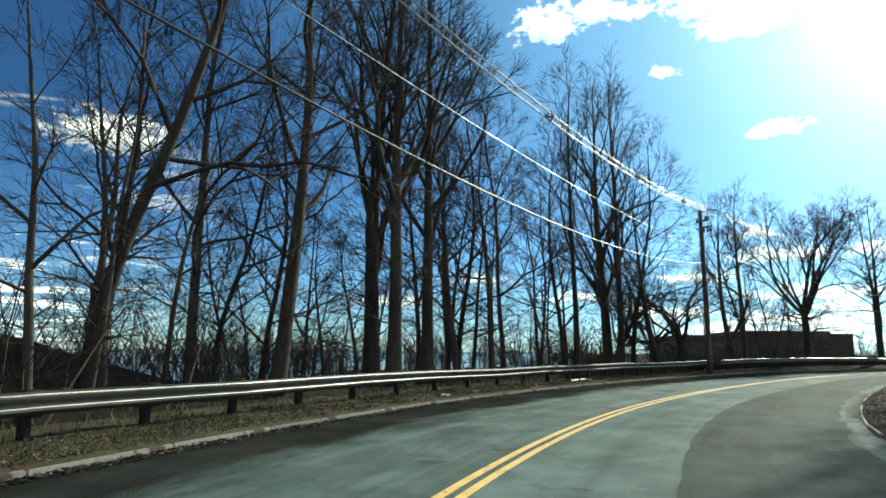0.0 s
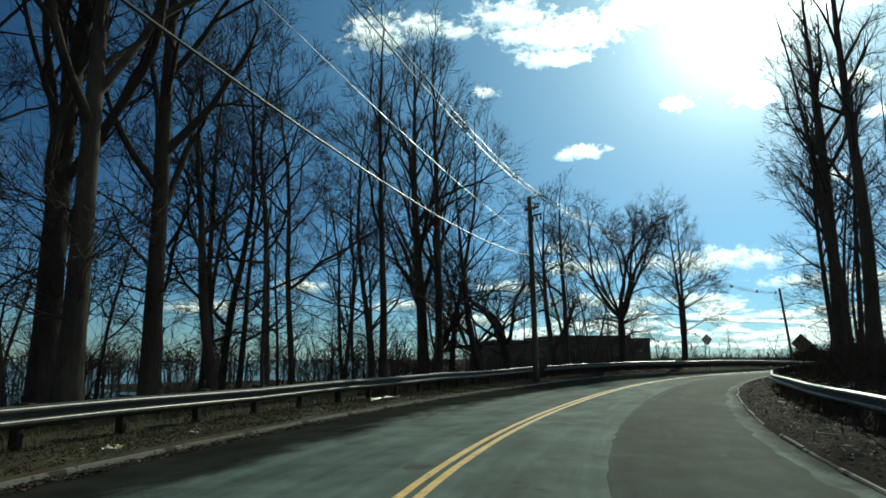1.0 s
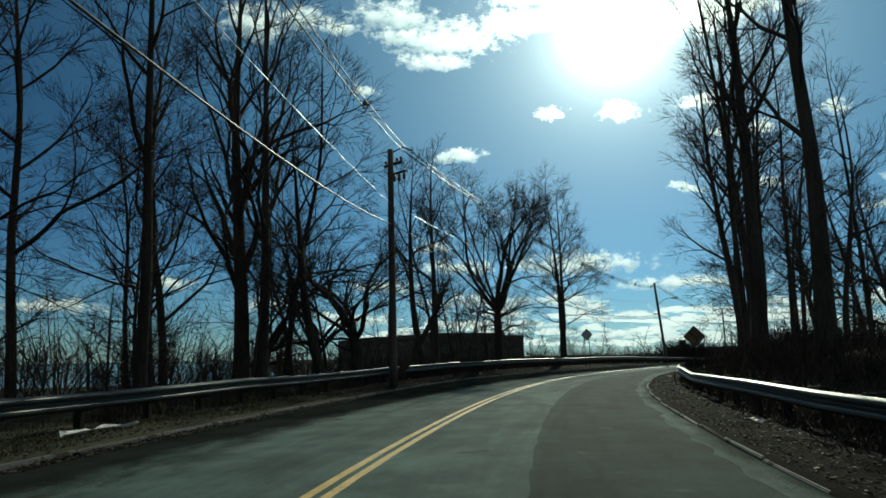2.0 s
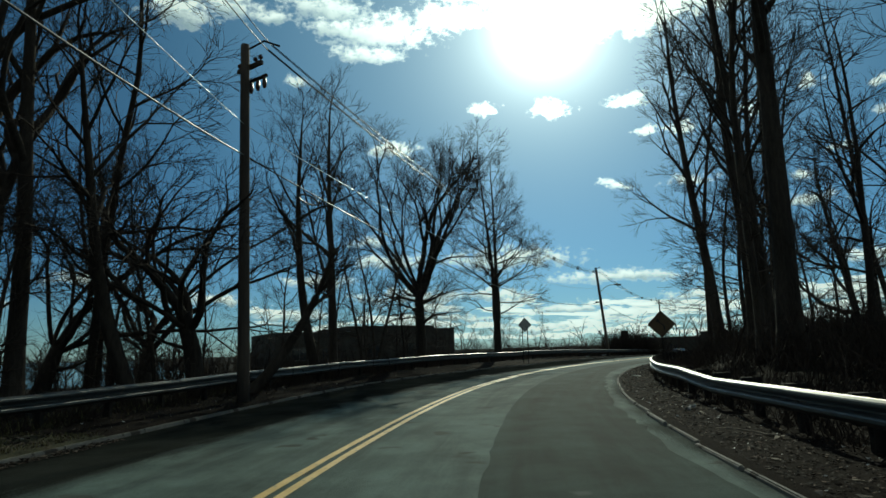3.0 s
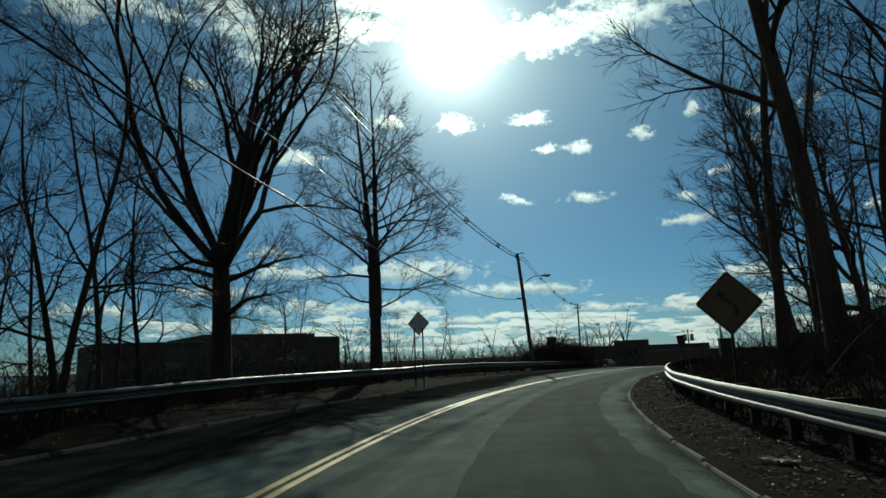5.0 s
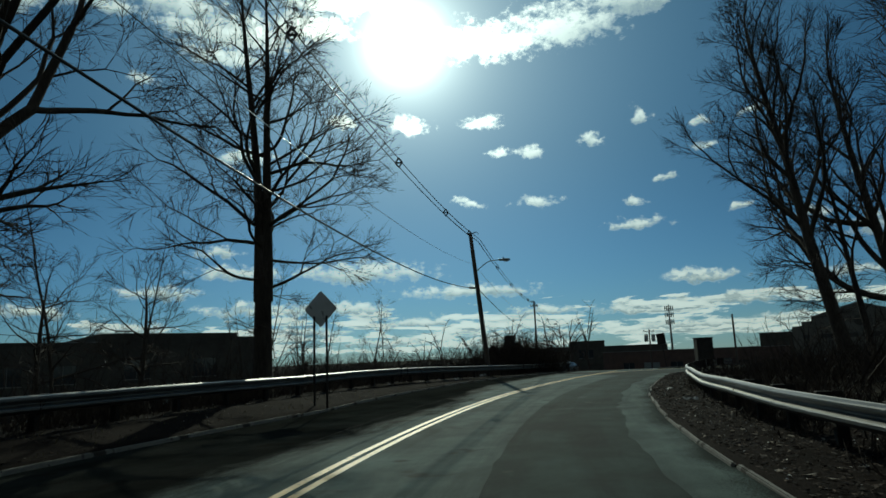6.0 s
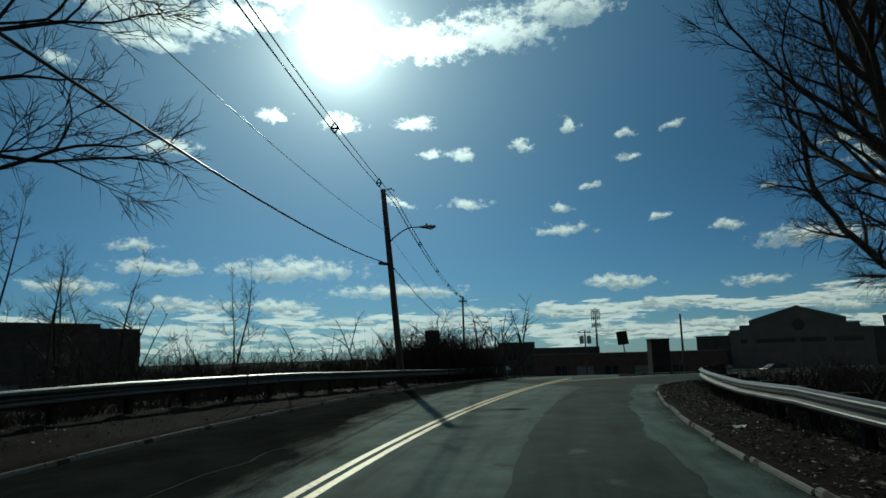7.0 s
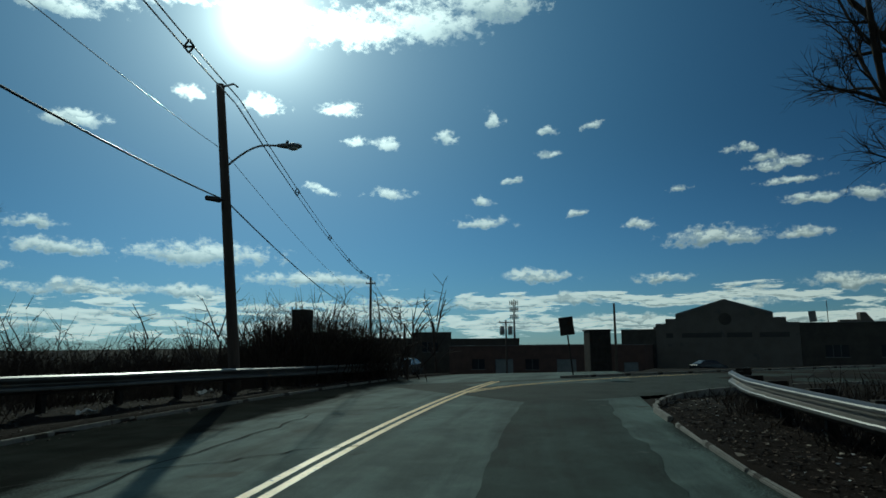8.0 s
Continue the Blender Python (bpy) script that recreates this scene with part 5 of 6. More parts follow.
def plate_sign(label, at, turn, wide, tall, top, lean, mat):
    sign = thing("road_sign", label, "road sign", at, turn)
    m = Matrix.Rotation(lean, 4, "Y")
    part("panel", box("panel", (-wide / 2, -0.01, top - tall), (wide / 2, 0.01, top), mat, 0.004), sign, m=m)
    part("post", box("post", (-0.03, 0.012, -0.6), (0.03, 0.06, top - 0.1), M_POST, 0.005), sign, m=m)


plate_sign("rectangular road sign leaning on its steel post", (67.1, 73.6, float(road_z(67.1, 73.6)) + 0.05), radians(-52), 0.6, 0.76, 2.45, radians(-6), M_POST)
plate_sign("dark brown rectangular board standing in the thicket", (58.7, 80.8, height_at(58.7, 80.8)), radians(-38), 0.82, 1.0, 2.75 - height_at(58.7, 80.8), 0.0, M_BRICK)


# ------------------------------------------------------------ buildings
def wall_part(parent, name, a, b, z0, z1, thick, mat, label=""):
    a, b = Vector((*a, 0)), Vector((*b, 0))
    t = (b - a).normalized()
    length = (b - a).length
    m = Matrix.Translation((a.x, a.y, 0)) @ Matrix.Rotation(math.atan2(t.y, t.x), 4, "Z")
    return part(name, box(name, (0, 0, z0), (length, thick, z1), mat, 0.02), parent, label, m)


def block_building(label, corner, way, length, depth, z0, z1, mat, windows=(), doors=(), parapet=0.3):
    """A flat-roofed block. corner: the near left corner seen from the road; way: along the front."""
    b = thing("building", label, "building", (corner[0], corner[1], z0), math.atan2(way[1], way[0]))
    h = z1 - z0
    opens = sorted([(u, w, s, t) for u, w, s, t in windows] + [(u, w, 0.0, t) for u, w, t in doors])
    x = 0.0
    for u, w, s, t in opens:
        part("wall", box("wall", (x, 0, 0), (u, 0.3, h), mat, 0.01), b)
        if s > 0:
            part("wall", box("wall", (u, 0, 0), (u + w, 0.3, s), mat, 0.01), b)
        part("wall", box("wall", (u, 0, t), (u + w, 0.3, h), mat, 0.01), b)
        name = "window" if s > 0 else "door"
        leaf = part(name, box(name, (u, 0.14, s), (u + w, 0.2, t), M_GLASS if s > 0 else M_DOOR, 0.005), b)
        if s > 0:
            for k in range(1, max(2, int(w / 0.9))):
                v = u + w * k / max(2, int(w / 0.9))
                part("glazing_bar", box("glazing_bar", (v - 0.03, 0.09, s), (v + 0.03, 0.137, t), M_TRIM, 0.004), leaf)
            part("sill", box("sill", (u - 0.1, -0.08, s - 0.1), (u + w + 0.1, 0.12, s - 0.003), M_TRIM, 0.01), leaf)
        x = u + w
    part("wall", box("wall", (x, 0, 0), (length, 0.3, h), mat, 0.01), b)
    part("wall", box("wall", (0, 0.303, 0), (0.3, depth - 0.303, h), mat, 0.01), b)
    part("wall", box("wall", (length - 0.3, 0.303, 0), (length, depth - 0.303, h), mat, 0.01), b)
    part("wall", box("wall", (0, depth - 0.3, 0), (length, depth, h), mat, 0.01), b)
    part("roof", box("roof", (0.303, 0.303, h - parapet - 0.2), (length - 0.303, depth - 0.306, h - parapet), M_ROOF, 0.01), b)
    part("coping", box("coping", (-0.06, -0.06, h), (length + 0.06, 0.36, h + 0.09), M_TRIM, 0.01), b)
    part("coping", box("coping", (-0.06, 0.363, h), (0.36, depth + 0.06, h + 0.09), M_TRIM, 0.01), b)
    part("coping", box("coping", (length - 0.36, 0.363, h), (length + 0.06, depth + 0.06, h + 0.09), M_TRIM, 0.01), b)
    return b


# the old works behind the left-hand trees
OLD = (0.9998, 0.02)
base = (27.6, 121.5)
block_building("low dark masonry works building behind the trees", base, OLD, 11.6, 20, -3.2, 4.3, M_BRICK, windows=((2.5, 2.4, 3.4, 5.2), (7.2, 2.4, 3.4, 5.2)), doors=())
p = (base[0] + OLD[0] * 11.62, base[1] + OLD[1] * 11.62)
block_building("taller middle bay of the dark masonry works", p, OLD, 14.6, 20, -3.2, 5.15, M_BRICK, windows=((2.4, 2.6, 3.6, 5.6), (9.6, 2.6, 3.6, 5.6)), doors=((6.4, 1.8, 3.0),))
p = (base[0] + OLD[0] * 26.24, base[1] + OLD[1] * 26.24)
block_building("narrow end bay of the dark masonry works", p, OLD, 3.7, 20, -3.2, 4.7, M_BRICK)

# far warehouses past the junction
block_building("distant flat-roofed brick warehouse", (124.0, 156.0), (0.62, -0.785), 17.5, 16, -5.2, 2.5, M_BRICK, windows=((3, 3, 4.2, 6.0), (9, 3, 4.2, 6.0)))
block_building("raised centre of the distant warehouse", (134.9, 142.2), (0.62, -0.785), 7.5, 15, -5.2, 3.6, M_BRICK, windows=((2, 3, 5.2, 7.0),))
block_building("end bay of the distant warehouse", (139.6, 136.3), (0.70, -0.714), 13.0, 15, -5.2, 2.35, M_BRICK, windows=((2, 3, 4.2, 5.8), (7, 3, 4.2, 5.8)))
block_building("long low brick workshop with roller doors", (127.0, 127.0), (0.22, -0.975), 31, 10, -4.6, 1.05, M_BRICK_RED, windows=((4, 2.2, 2.0, 3.6), (13, 2.2, 2.0, 3.6), (24, 2.2, 2.0, 3.6)), doors=((8, 3, 3.6), (18, 3, 3.6), (28, 2, 3.2)))


def gabled_hall():
    """A grey block hall with a stepped gable, a dark wing at each side and lettering on its front."""
    way = Vector((0.36, -0.933, 0))
    a = Vector((141.9, 98.0, 0))
    z0 = -3.4
    hall = thing("hall", "grey block hall with a stepped gable front and dark lettering", "building", (a.x, a.y, z0), math.atan2(way.y, way.x))
    length, eaves, peak = 20.0, 7.4, 11.0
    outline = [(0, 0), (length, 0), (length, eaves), (length - 1.7, eaves), (length - 1.7, eaves + 0.75), (length - 3.4, eaves + 0.75), (length - 3.4, eaves + 1.5),
               (length / 2, peak), (3.0, eaves + 1.5), (3.0, eaves + 0.75), (1.5, eaves + 0.75), (1.5, eaves)]
    outline.append((0, eaves))
    verts = [(x, 0, z) for x, z in outline] + [(x, 0.4, z) for x, z in outline]
    n = len(outline)
    faces = [tuple(range(n)), tuple(range(2 * n - 1, n - 1, -1))] + [((k + 1) % n, k, n + k, n + (k + 1) % n) for k in range(n)]
    part("front_wall", mesh_of("front_wall", verts, faces, M_BLOCK), hall, "grey painted block gable")
    verts, faces = [], []
    cop = outline[2:]
    for i in range(len(cop) - 1):
        (x1, z1), (x2, z2) = cop[i], cop[i + 1]
        if abs(x1 - x2) < 0.01:
            continue
        k = len(verts)
        verts += [(x1, -0.1, z1 + 0.003), (x2, -0.1, z2 + 0.003), (x2, 0.5, z2 + 0.003), (x1, 0.5, z1 + 0.003), (x1, -0.1, z1 + 0.22), (x2, -0.1, z2 + 0.22), (x2, 0.5, z2 + 0.22), (x1, 0.5, z1 + 0.22)]
        faces += [tuple(k + q for q in f) for f in ((0, 3, 2, 1), (4, 5, 6, 7), (0, 1, 5, 4), (2, 3, 7, 6), (0, 4, 7, 3), (1, 2, 6, 5))]
    part("coping", mesh_of("coping", verts, faces, M_TRIM), hall, "dark metal coping")
    for x0, x1 in ((1.5, 2.5), (3.8, 9.4), (10.1, 13.6), (14.6, 18.6)):
        part("lettering", box("lettering", (x0, -0.06, 5.45), (x1, -0.004, 6.15), M_BLACK, 0.01), hall, "dark unreadable lettering")
    part("emblem", tube_mesh("emblem", [(length / 2, -0.08, 8.2), (length / 2, -0.004, 8.2)], 0.9, 20, M_BRICK, smooth=False), hall, "round dark emblem")
    for x0, x1 in ((0.003, 0.3), (length - 0.3, length - 0.003)):
        part("side_wall", box("side_wall", (x0, 0.403, 0), (x1, 26, eaves - 0.3), M_BLOCK, 0.01), hall)
    verts = [(-0.3, 0.41, eaves - 0.29), (length / 2, 0.41, peak - 0.5), (length + 0.3, 0.41, eaves - 0.29), (-0.3, 26, eaves - 0.29), (length / 2, 26, peak - 0.5), (length + 0.3, 26, eaves - 0.29)]
    part("roof", mesh_of("roof", verts + [(x, y, z - 0.2) for x, y, z in verts], [(0, 1, 4, 3), (1, 2, 5, 4), (6, 9, 10, 7), (7, 10, 11, 8), (3, 4, 10, 9), (4, 5, 11, 10), (0, 6, 7, 1), (1, 7, 8, 2)], M_ROOF), hall)
    left = a - way * 5.2
    block_building("dark flat-roofed wing beside the gabled hall", (left.x, left.y), way, 5.15, 18, z0, 3.35, M_BRICK, doors=((1.6, 2.2, 3.0),))
    right = a + way * (length + 0.06)
    block_building("long dark brick shed beside the gabled hall", (right.x, right.y), way, 34, 18, z0, 4.0, M_BRICK, windows=((3, 3, 2.5, 4.2), (10, 3, 2.5, 4.2), (17, 3, 2.5, 4.2)))
    p = a + way * (length + 2.2) + Vector((0.933, 0.36, 0)) * 1.5
    board = thing("roof_sign", "small dark board raised on a roof post", "sign", (p.x, p.y, 4.0 - 0.3))
    part("post", box("post", (-0.06, -0.06, 0), (0.06, 0.06, 1.3), M_POST, 0.005), board)
    part("panel", box("panel", (-0.5, -0.08, 0.5), (0.5, -0.062, 2.1), M_TRIM, 0.004), board, m=Matrix.Rotation(radians(-69), 4, "Z") @ Matrix.Rotation(radians(-5), 4, "Y"))
    p = a + way * (length + 4.2) + Vector((0.933, 0.36, 0)) * 2
    mast = thing("mast", "thin grey mast on a shed roof", "mast", (p.x, p.y, 3.7))
    part("pole", tube_mesh("pole", [(0, 0, 0), (0, 0, 3.6)], 0.05, 6, M_POST), mast)
    p = a + way * (length + 8.5) + Vector((0.933, 0.36, 0)) * 5
    vent = thing("roof_vent", "grey rooftop ventilator hood on the shed", "vent", (p.x, p.y, 3.68), radians(-69))
    part("duct", box("duct", (-2.2, -0.8, 0), (0.4, 0.8, 0.85), M_BLOCK, 0.04), vent)
    part("hood", mesh_of("hood", [(0.45, -0.9, 0), (2.6, -0.9, 0), (0.45, -0.9, 1.9), (1.2, -0.9, 1.9), (0.45, 0.9, 0), (2.6, 0.9, 0), (0.45, 0.9, 1.9), (1.2, 0.9, 1.9)], [(0, 1, 3, 2), (4, 6, 7, 5), (0, 2, 6, 4), (1, 5, 7, 3), (2, 3, 7, 6), (0, 4, 5, 1)], M_BLOCK), vent)


gabled_hall()
shed = (81.9, 80.0)
zs = height_at(*shed)
cab = thing("storage_box", "dark steel storage box beside the side street", "container", (shed[0], shed[1], zs), radians(-45))
part("body", box("body", (0, 0, 0), (1.45, 1.2, 2.15 - zs), M_POST, 0.02), cab)
part("lid", box("lid", (-0.05, -0.05, 2.153 - zs), (1.5, 1.25, 2.25 - zs), M_POST, 0.01), cab)


def cell_tower():
    z = -5.0
    tower = thing("cell_tower", "distant cell tower with three tiers of antennas", "tower", (294.0, 220.0, z))
    part("mast", tube_mesh("mast", [(0, 0, 0), (0, 0, 26.5)], [0.6, 0.3], 10, M_LAMP_GREY), tower)
    panel = box("antenna", (-0.2, -0.15, -1.1), (0.2, 0.15, 1.1), M_LAMP_GREY, 0.02)
    for tier in (18.5, 21.8, 24.8):
        part("platform", tube_mesh("platform", [(1.6 * math.cos(a), 1.6 * math.sin(a), tier) for a in np.linspace(0, 6.28, 13)], 0.12, 6, M_LAMP_GREY, cap=False), tower)
        for k in range(6):
            a = k * 1.047
            part("antenna", panel, tower, m=Matrix.Translation((1.75 * math.cos(a), 1.75 * math.sin(a), tier)) @ Matrix.Rotation(a, 4, "Z"))


cell_tower()


# ------------------------------------------------------------ cars in the lot below
def car(label, x, y, turn, mat):
    c = thing("car", label, "car", (x, y, height_at(x, y)), turn, "cars parked below the junction")
    side = [(-2.2, 0.35), (2.15, 0.35), (2.2, 0.75), (1.3, 0.92), (0.65, 1.42), (-0.9, 1.45), (-1.75, 0.98), (-2.2, 0.9)]
    verts = [(px, -0.85, pz) for px, pz in side] + [(px, 0.85, pz) for px, pz in side]
    for i, v in enumerate(verts):
        if v[2] > 1.2:
            verts[i] = (v[0], v[1] * 0.78, v[2])
    n = len(side)
    bm = bmesh.new()
    bv = [bm.verts.new(v) for v in verts]
    bm.faces.new(bv[:n])
    bm.faces.new(list(reversed(bv[n:])))
    for k in range(n):
        bm.faces.new((bv[(k + 1) % n], bv[k], bv[n + k], bv[n + (k + 1) % n]))
    part("body", bm_mesh("body", bm, mat, bevel=0.06), c)
    part("windscreen", mesh_of("windscreen", [(1.26, -0.74, 0.97), (1.26, 0.74, 0.97), (0.72, 0.6, 1.39), (0.72, -0.6, 1.39)], [(0, 1, 2, 3)], M_GLASS), c)
    part("rear_window", mesh_of("rear_window", [(-1.72, -0.74, 1.03), (-1.72, 0.74, 1.03), (-0.98, 0.6, 1.44), (-0.98, -0.6, 1.44)], [(0, 3, 2, 1)], M_GLASS), c)
    wheel = tube_mesh("wheel", [(0, -0.1, 0), (0, 0.1, 0)], 0.32, 16, M_TYRE, smooth=False)
    for px in (-1.35, 1.35):
        for py in (-0.78, 0.78):
            part("wheel", wheel, c, m=Matrix.Translation((px, py, 0.32)))
    for py in (-0.6, 0.6):
        part("headlight", box("headlight", (2.16, py - 0.16, 0.62), (2.23, py + 0.16, 0.76), M_LENS, 0.01), c)
    return c


car("dark parked car below the crest of the road", 76.0, 97.0, radians(200), M_CAR_DARK)
car("grey parked car below the crest of the road", 80.5, 95.0, radians(205), M_CAR_PALE)
car("dark parked car beside the gabled hall", 127.0, 86.0, radians(-37), M_CAR_DARK)


# ------------------------------------------------------------ far woods
def far_woods():
    rng = random.Random(17)
    verts, faces = [], []
    for _ in range(480):
        az = radians(rng.uniform(-42, 42))
        d = rng.uniform(95, 210)
        x, y = 20 + d * math.sin(az), 20 + d * math.cos(az)
        if 100 < x < 170 and 90 < y < 165:
            continue
        if 24 < x < 62 and 112 < y < 148:
            continue
        z = height_at(x, y)
        h = rng.uniform(6.0, 10.5) * (1.35 if rng.random() < 0.08 else 1.0)
        tube(verts, faces, [Vector((x, y, z - 0.5)), Vector((x + rng.gauss(0, 0.4), y, z + h * 0.55))], [0.16, 0.09], 4)
        for k in range(10):
            u = rng.uniform(0.12, 0.6)
            p = Vector((x, y, z + h * u))
            a, w = rng.uniform(0, 6.28), h * rng.uniform(0.12, 0.36)
            q = p + Vector((w * math.cos(a), w * math.sin(a), h * rng.uniform(0.12, 0.42)))
            tube(verts, faces, [p, p.lerp(q, 0.5) + Vector((0, 0, 0.2)), q], [0.07, 0.05, 0.02], 3)
            for _ in range(3):
                e = q.lerp(p, rng.random() * 0.6)
                f = e + Vector((rng.gauss(0, 0.7), rng.gauss(0, 0.7), rng.uniform(0.1, 1.1)))
                tube(verts, faces, [e, f], [0.035, 0.015], 3)
    tagged(new("far_woods", mesh_of("far_woods", verts, faces, M_TWIG)), "hazy line of bare trees along the horizon", "woods", "", "stuff")


far_woods()


# ------------------------------------------------------------ verge cover and litter
def blade_patch(name, label, count, where, mat, tall, wide, seed):
    rng = random.Random(seed)
    spots = [where(rng) for _ in range(count)]
    xy = [place(s, o)[:2] for s, o in spots]
    z = verge_z(np.array([p[0] for p in xy]), np.array([p[1] for p in xy]))
    verts, faces = [], []
    for (x, y), h in zip(xy, z):
        a, b = rng.uniform(0, 6.28), rng.uniform(0, 6.28)
        t, w = tall * rng.uniform(0.4, 1.2), wide * rng.uniform(0.6, 1.3)
        lx, ly = math.cos(b) * t * rng.uniform(0.2, 1.1), math.sin(b) * t * rng.uniform(0.2, 1.1)
        k = len(verts)
        dx, dy = math.cos(a) * w, math.sin(a) * w
        verts += [(x - dx, y - dy, h - 0.01), (x + dx, y + dy, h - 0.01), (x + lx * 0.5 + dx * 0.6, y + ly * 0.5 + dy * 0.6, h + t * 0.6), (x + lx * 0.5 - dx * 0.6, y + ly * 0.5 - dy * 0.6, h + t * 0.6), (x + lx, y + ly, h + t * 0.85)]
        faces += [(k, k + 1, k + 2, k + 3), (k + 3, k + 2, k + 4)]
    tagged(new(name, mesh_of(name, verts, faces, mat)), label, "grass", "", "stuff")


def clumped(lo, hi, s0, s1, edge):
    def where(rng):
        while True:
            s, o = rng.uniform(s0, s1), rng.uniform(lo, hi)
            if noise.noise((s * 0.8, o * 1.3, 7.0)) + rng.gauss(0, 0.25) > -0.1:
                return s, edge(s) + o
    return where


blade_patch("dry_grass", "short tufts of dry straw-coloured grass on the verge", 15000, clumped(0.12, 1.7, 0, 34, kerb_left), M_GRASS, 0.075, 0.006, 1)
blade_patch("dry_grass", "sparse dry grass along the outer verge", 1200, clumped(0.15, 2.4, 34, 100, kerb_left), M_GRASS, 0.08, 0.007, 2)
blade_patch("dry_grass", "taller dry weeds under the guard rail", 4000, clumped(1.6, 3.4, -2, 45, kerb_left), M_GRASS, 0.22, 0.006, 3)


def leaf_cover(name, label, count, lo, hi, s0, s1, mat, size, seed, kind="leaves"):
    rng = random.Random(seed)
    spots = [(rng.uniform(s0, s1), rng.uniform(lo, hi)) for _ in range(count)]
    xy = [place(s, o)[:2] for s, o in spots]
    px, py = np.array([p[0] for p in xy]), np.array([p[1] for p in xy])
    z = np.maximum(verge_z(px, py), road_z(px, py) + 0.004)
    verts, faces = [], []
    for (x, y), h in zip(xy, z):
        a, r = rng.uniform(0, 6.28), size * rng.uniform(0.5, 1.3)
        k = len(verts)
        ca, sa = math.cos(a) * r, math.sin(a) * r
        lift = rng.uniform(0.0, 0.6) * r
        verts += [(x - ca, y - sa, h + 0.012 + lift), (x + sa * 0.5, y - ca * 0.5, h + 0.008), (x + ca, y + sa, h + 0.012 + lift * rng.random()), (x - sa * 0.5, y + ca * 0.5, h + 0.010 + lift * 0.8)]
        faces += [(k, k + 1, k + 2), (k, k + 2, k + 3)]
    tagged(new(name, mesh_of(name, verts, faces, mat)), label, kind, "", "stuff")


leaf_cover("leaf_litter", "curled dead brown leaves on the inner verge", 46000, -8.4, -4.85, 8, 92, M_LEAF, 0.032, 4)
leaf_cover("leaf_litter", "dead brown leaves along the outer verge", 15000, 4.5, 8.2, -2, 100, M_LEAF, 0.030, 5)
leaf_cover("leaf_litter", "dead leaves gathered in the gutter below the kerb", 5200, 4.12, 4.46, -2, 34, M_LEAF, 0.040, 9)
leaf_cover("leaf_litter", "dead brown leaves in the dormant grass", 9000, 4.55, 6.6, -2, 34, M_LEAF, 0.036, 10)
leaf_cover("pale_litter", "scattered pale scraps of rubbish on the inner verge", 1000, -7.6, -4.9, 14, 92, M_PAPER, 0.026, 6, "litter")
leaf_cover("pale_litter", "pale curled leaves and scraps beside the inner kerb", 420, -6.2, -4.8, 16, 92, M_WOOD, 0.06, 8, "litter")
leaf_cover("pale_litter", "scattered pale scraps of rubbish on the outer verge", 300, 4.9, 7.0, 4, 100, M_PAPER, 0.028, 7, "litter")


def crumpled(name, label, at, size, mat, seed, category="litter"):
    """A crumpled sheet with folds and thickness."""
    rng = random.Random(seed)
    nx, ny = 9, 4
    verts, faces = [], []
    for layer in (0, 1):
        for i in range(nx):
            for j in range(ny):
                u, v = i / (nx - 1) - 0.5, j / (ny - 1) - 0.5
                lump = noise.noise((u * 4 + seed, v * 3, 1.7)) * size[2] + size[2] * 0.6
                verts.append((u * size[0] + 0.2 * size[1] * noise.noise((u * 3, seed, 0)), v * size[1] * (0.7 + 0.4 * noise.noise((u * 5, seed, 4))) + 0.15 * size[0] * noise.noise((u * 2, seed, 8)), max(lump, 0.005) + (0.006 if layer else 0.0)))
    for layer in (0, 1):
        o = layer * nx * ny
        for i in range(nx - 1):
            for j in range(ny - 1):
                a = o + i * ny + j
                faces.append((a, a + ny, a + ny + 1, a + 1) if layer else (a, a + 1, a + ny + 1, a + ny))
    n = nx * ny
    rim = [i * ny for i in range(nx)] + [(nx - 1) * ny + j for j in range(1, ny)] + [i * ny + ny - 1 for i in range(nx - 2, -1, -1)] + [j for j in range(ny - 2, 0, -1)]
    for a, b in zip(rim, rim[1:] + rim[:1]):
        faces.append((a, b, b + n, a + n))
    x, y = at
    z = float(verge_z(np.array([x]), np.array([y]))[0])
    ob = tagged(new(name, mesh_of(name, verts, faces, mat)), label, category)
    ob.matrix_basis = Matrix.Translation((x, y, z)) @ Matrix.Rotation(rng.uniform(0, 3), 4, "Z")
    return ob


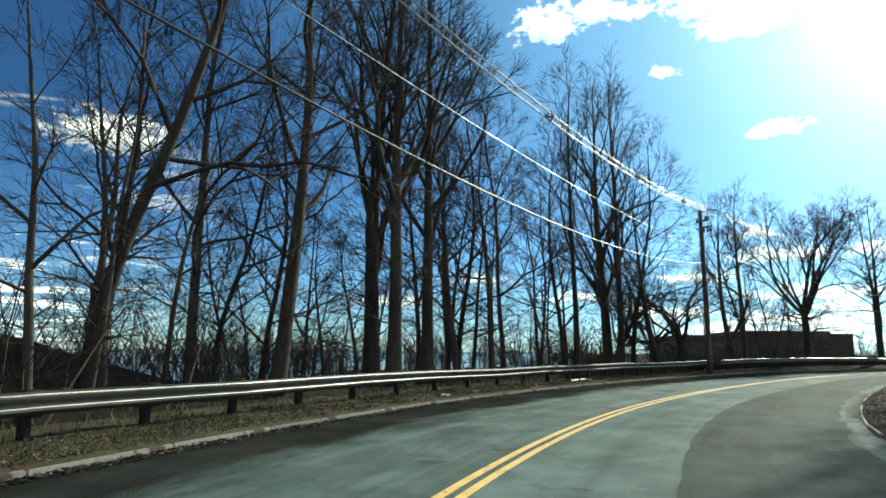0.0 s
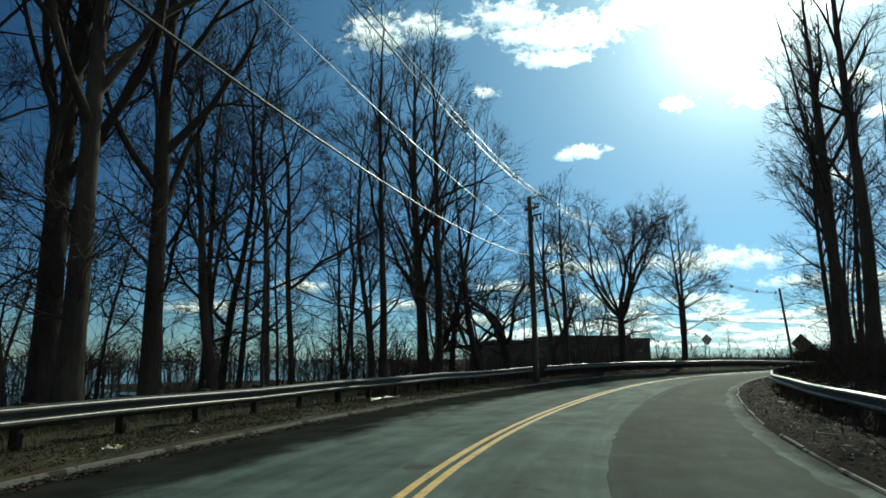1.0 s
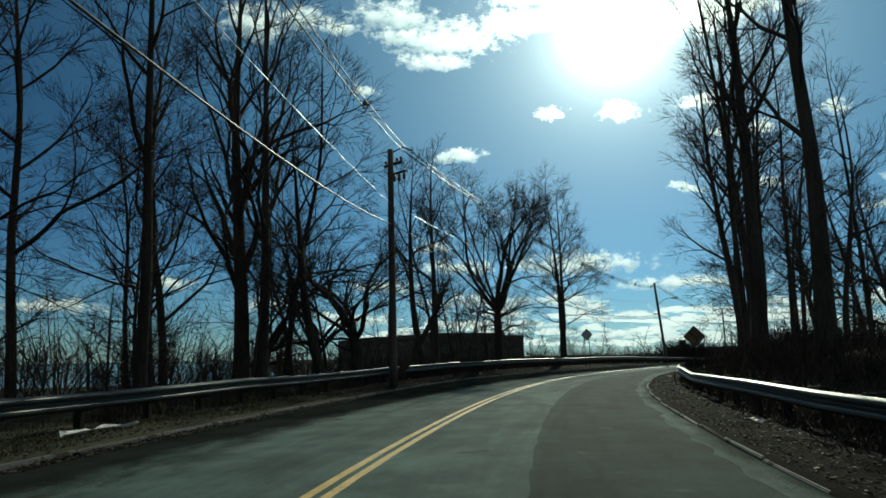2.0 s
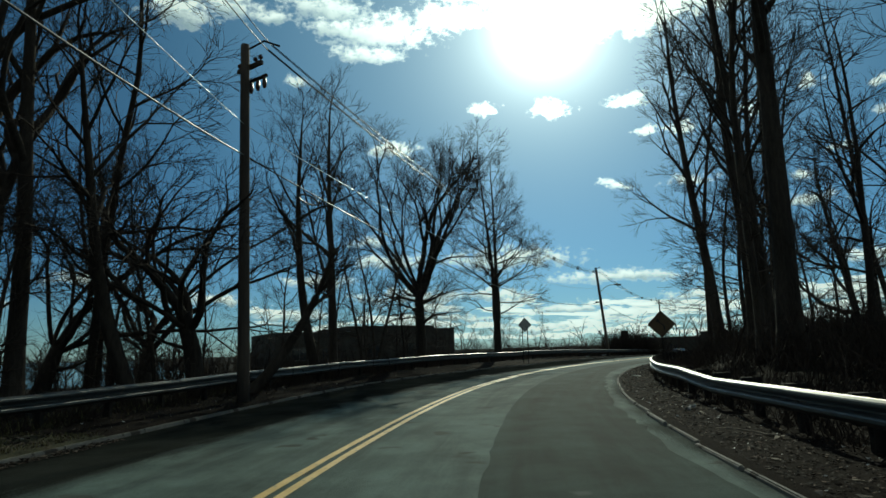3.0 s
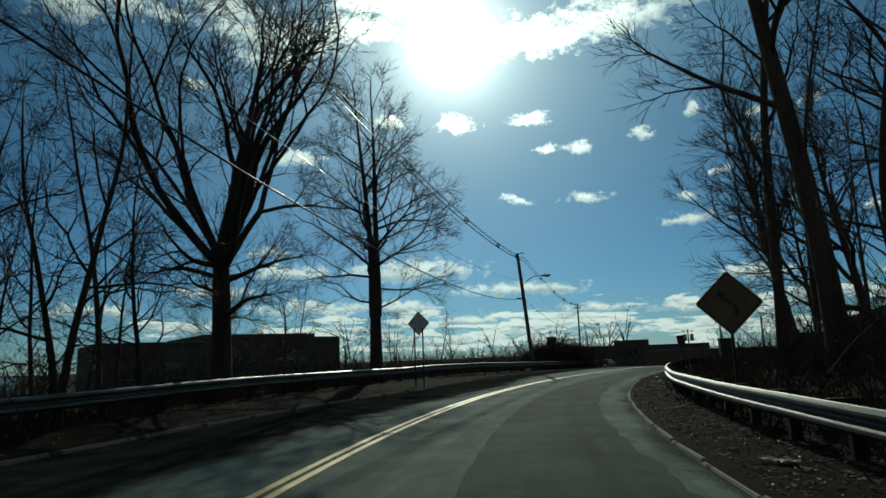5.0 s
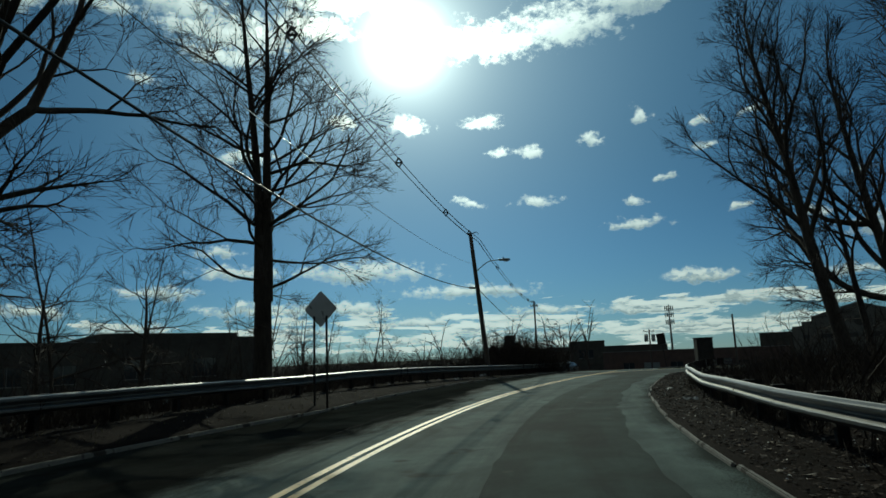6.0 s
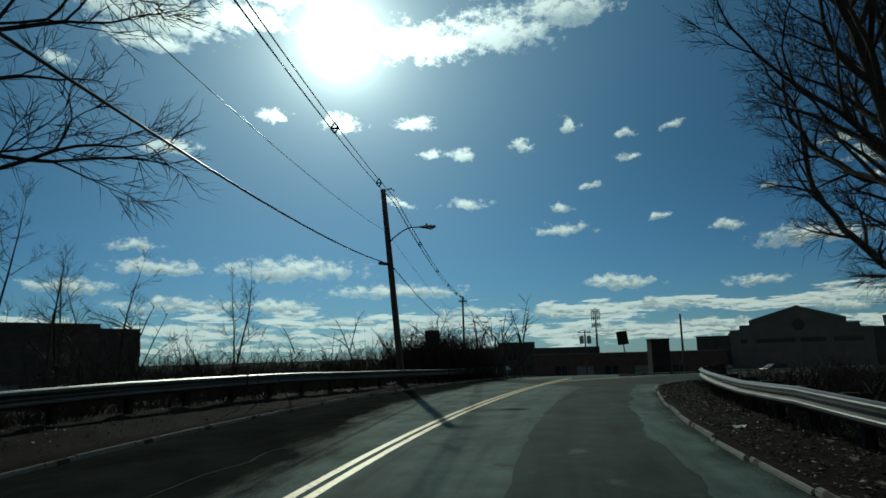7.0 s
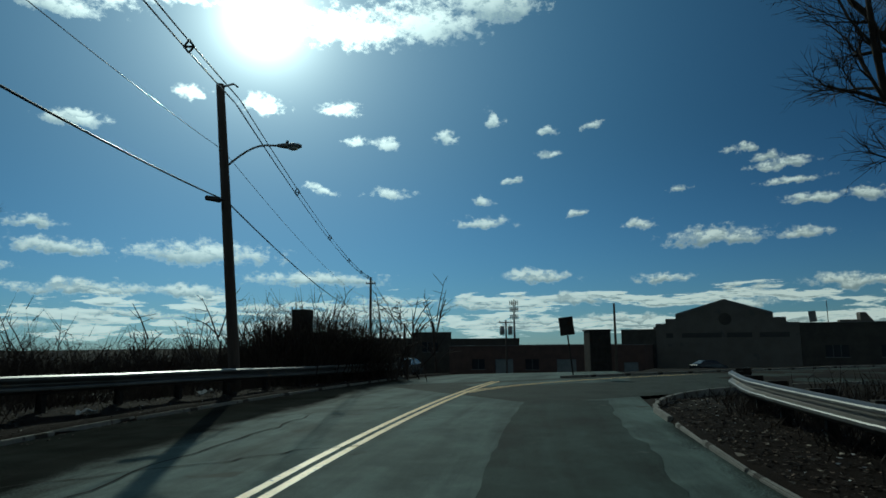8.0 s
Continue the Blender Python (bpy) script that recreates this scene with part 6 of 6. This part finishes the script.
strip_sheet = crumpled("plastic_strip", "long torn strip of dirty white plastic below the guard rail", place(24.8, 5.5)[:2], (1.9, 0.14, 0.09), M_PLASTIC, 1, "plastic scrap")
strip_sheet.matrix_basis = Matrix.Translation(strip_sheet.matrix_basis.translation) @ Matrix.Rotation(math.pi / 2 - place(24.8, 5)[2], 4, "Z")
for k, (s, o, size, mat, label) in enumerate((
        (14.2, 5.0, (0.22, 0.14, 0.05), M_LIME, "crumpled lime-yellow wrapper in the grass"), (14.0, 4.9, (0.25, 0.12, 0.04), M_PAPER, "crumpled white paper scrap in the grass"),
        (16.0, 5.1, (0.2, 0.12, 0.04), M_PAPER, "crumpled white paper scrap in the grass"), (86.5, 5.6, (0.35, 0.2, 0.1), M_PLASTIC, "torn white plastic bag on the verge"),
        (91.0, 6.0, (0.4, 0.25, 0.14), M_PLASTIC, "white plastic scrap below the rail"), (76.0, -5.3, (0.3, 0.2, 0.06), M_PLASTIC, "white carton scrap on dead leaves"),
        (70.5, -5.6, (0.35, 0.15, 0.08), M_PLASTIC, "pale plastic scrap on dead leaves"), (50.5, -5.4, (0.4, 0.12, 0.05), M_PLASTIC, "pale crushed bottle on dead leaves"),
        (37.0, -5.5, (0.35, 0.14, 0.08), M_PLASTIC, "white crushed cup on dead leaves"), (27.0, -5.7, (0.4, 0.2, 0.07), M_PLASTIC, "pale torn wrapper on dead leaves"))):
    crumpled("litter_scrap", label, place(s, o)[:2], size, mat, 20 + k)


def fallen_branch(label, s, o, length, radius, seed):
    rng = random.Random(seed)
    x, y, h = place(s, o)
    z = float(verge_z(np.array([x]), np.array([y]))[0])
    pts = [Vector((0, 0, radius))]
    d = Vector((math.sin(h + rng.gauss(0, 0.6)), math.cos(h + rng.gauss(0, 0.6)), 0))
    for i in range(5):
        d = (d + Vector((rng.gauss(0, 0.2), rng.gauss(0, 0.2), 0))).normalized()
        pts.append(pts[-1] + d * length / 5 + Vector((0, 0, rng.uniform(-0.01, 0.05))))
    ob = tagged(new("fallen_branch", tube_mesh("fallen_branch", pts, [radius * (1 - 0.13 * i) for i in range(6)], 7, M_WOOD)), label, "branch")
    ob.location = (x, y, z)


fallen_branch("grey fallen branch lying behind the rail", 84.5, -7.6, 1.6, 0.05, 1)
for k, (s, o) in enumerate(((18, -5.6), (24, -5.9), (33, -5.8), (45, -6.2), (58, -5.5), (66, -5.8), (44, 5.9), (79, 5.6))):
    fallen_branch("short grey fallen stick on dead leaves", s, o, 0.8, 0.018, 10 + k)

# kerbs last: each stone is a part of its own
build_kerb("kerb_left", kerb_left, -40, 103, 0.075, "weathered concrete kerb along the outer verge", 0.0, 1)
build_kerb("kerb_right", lambda s: KERB_RIGHT, 12, 87.5, 0.068, "broken weathered concrete kerb along the inner verge", 0.05, 2)


def corner_kerb():
    """The kerb that swings round into the side street, and the far kerb."""
    rng = random.Random(4)
    kerb = tagged(new("kerb_corner"), "pale concrete kerb rounding the corner", "", "", "structure")
    stone = kerb_stone("kerb_stone", 0.82, 0.10, 0.095, M_KERB)
    x0, y0, h = place(87.2, KERB_RIGHT)
    p, a = Vector((x0, y0, 0)), math.pi / 2 - h
    for i in range(20):
        turn = -0.085 if 2 <= i <= 14 else 0.0
        a += turn
        p = p + Vector((math.cos(a), math.sin(a), 0)) * 0.84
        part("kerb_stone", stone, kerb, m=Matrix.Translation((p.x, p.y, float(road_z(p.x, p.y)))) @ Matrix.Rotation(a, 4, "Z"))
    kerb = tagged(new("kerb_far"), "concrete kerb on the far side of the side street", "", "", "structure")
    long = kerb_stone("kerb_stone", 1.97, 0.14, 0.10, M_KERB)
    for i in range(28):
        p = SIDE_FROM + SIDE_WAY * (9 + 2 * i) + SIDE_LEFT * 4.05
        part("kerb_stone", long, kerb, m=Matrix.Translation((p.x, p.y, float(road_z(p.x, p.y)))) @ Matrix.Rotation(math.atan2(SIDE_WAY.y, SIDE_WAY.x), 4, "Z"))


corner_kerb()
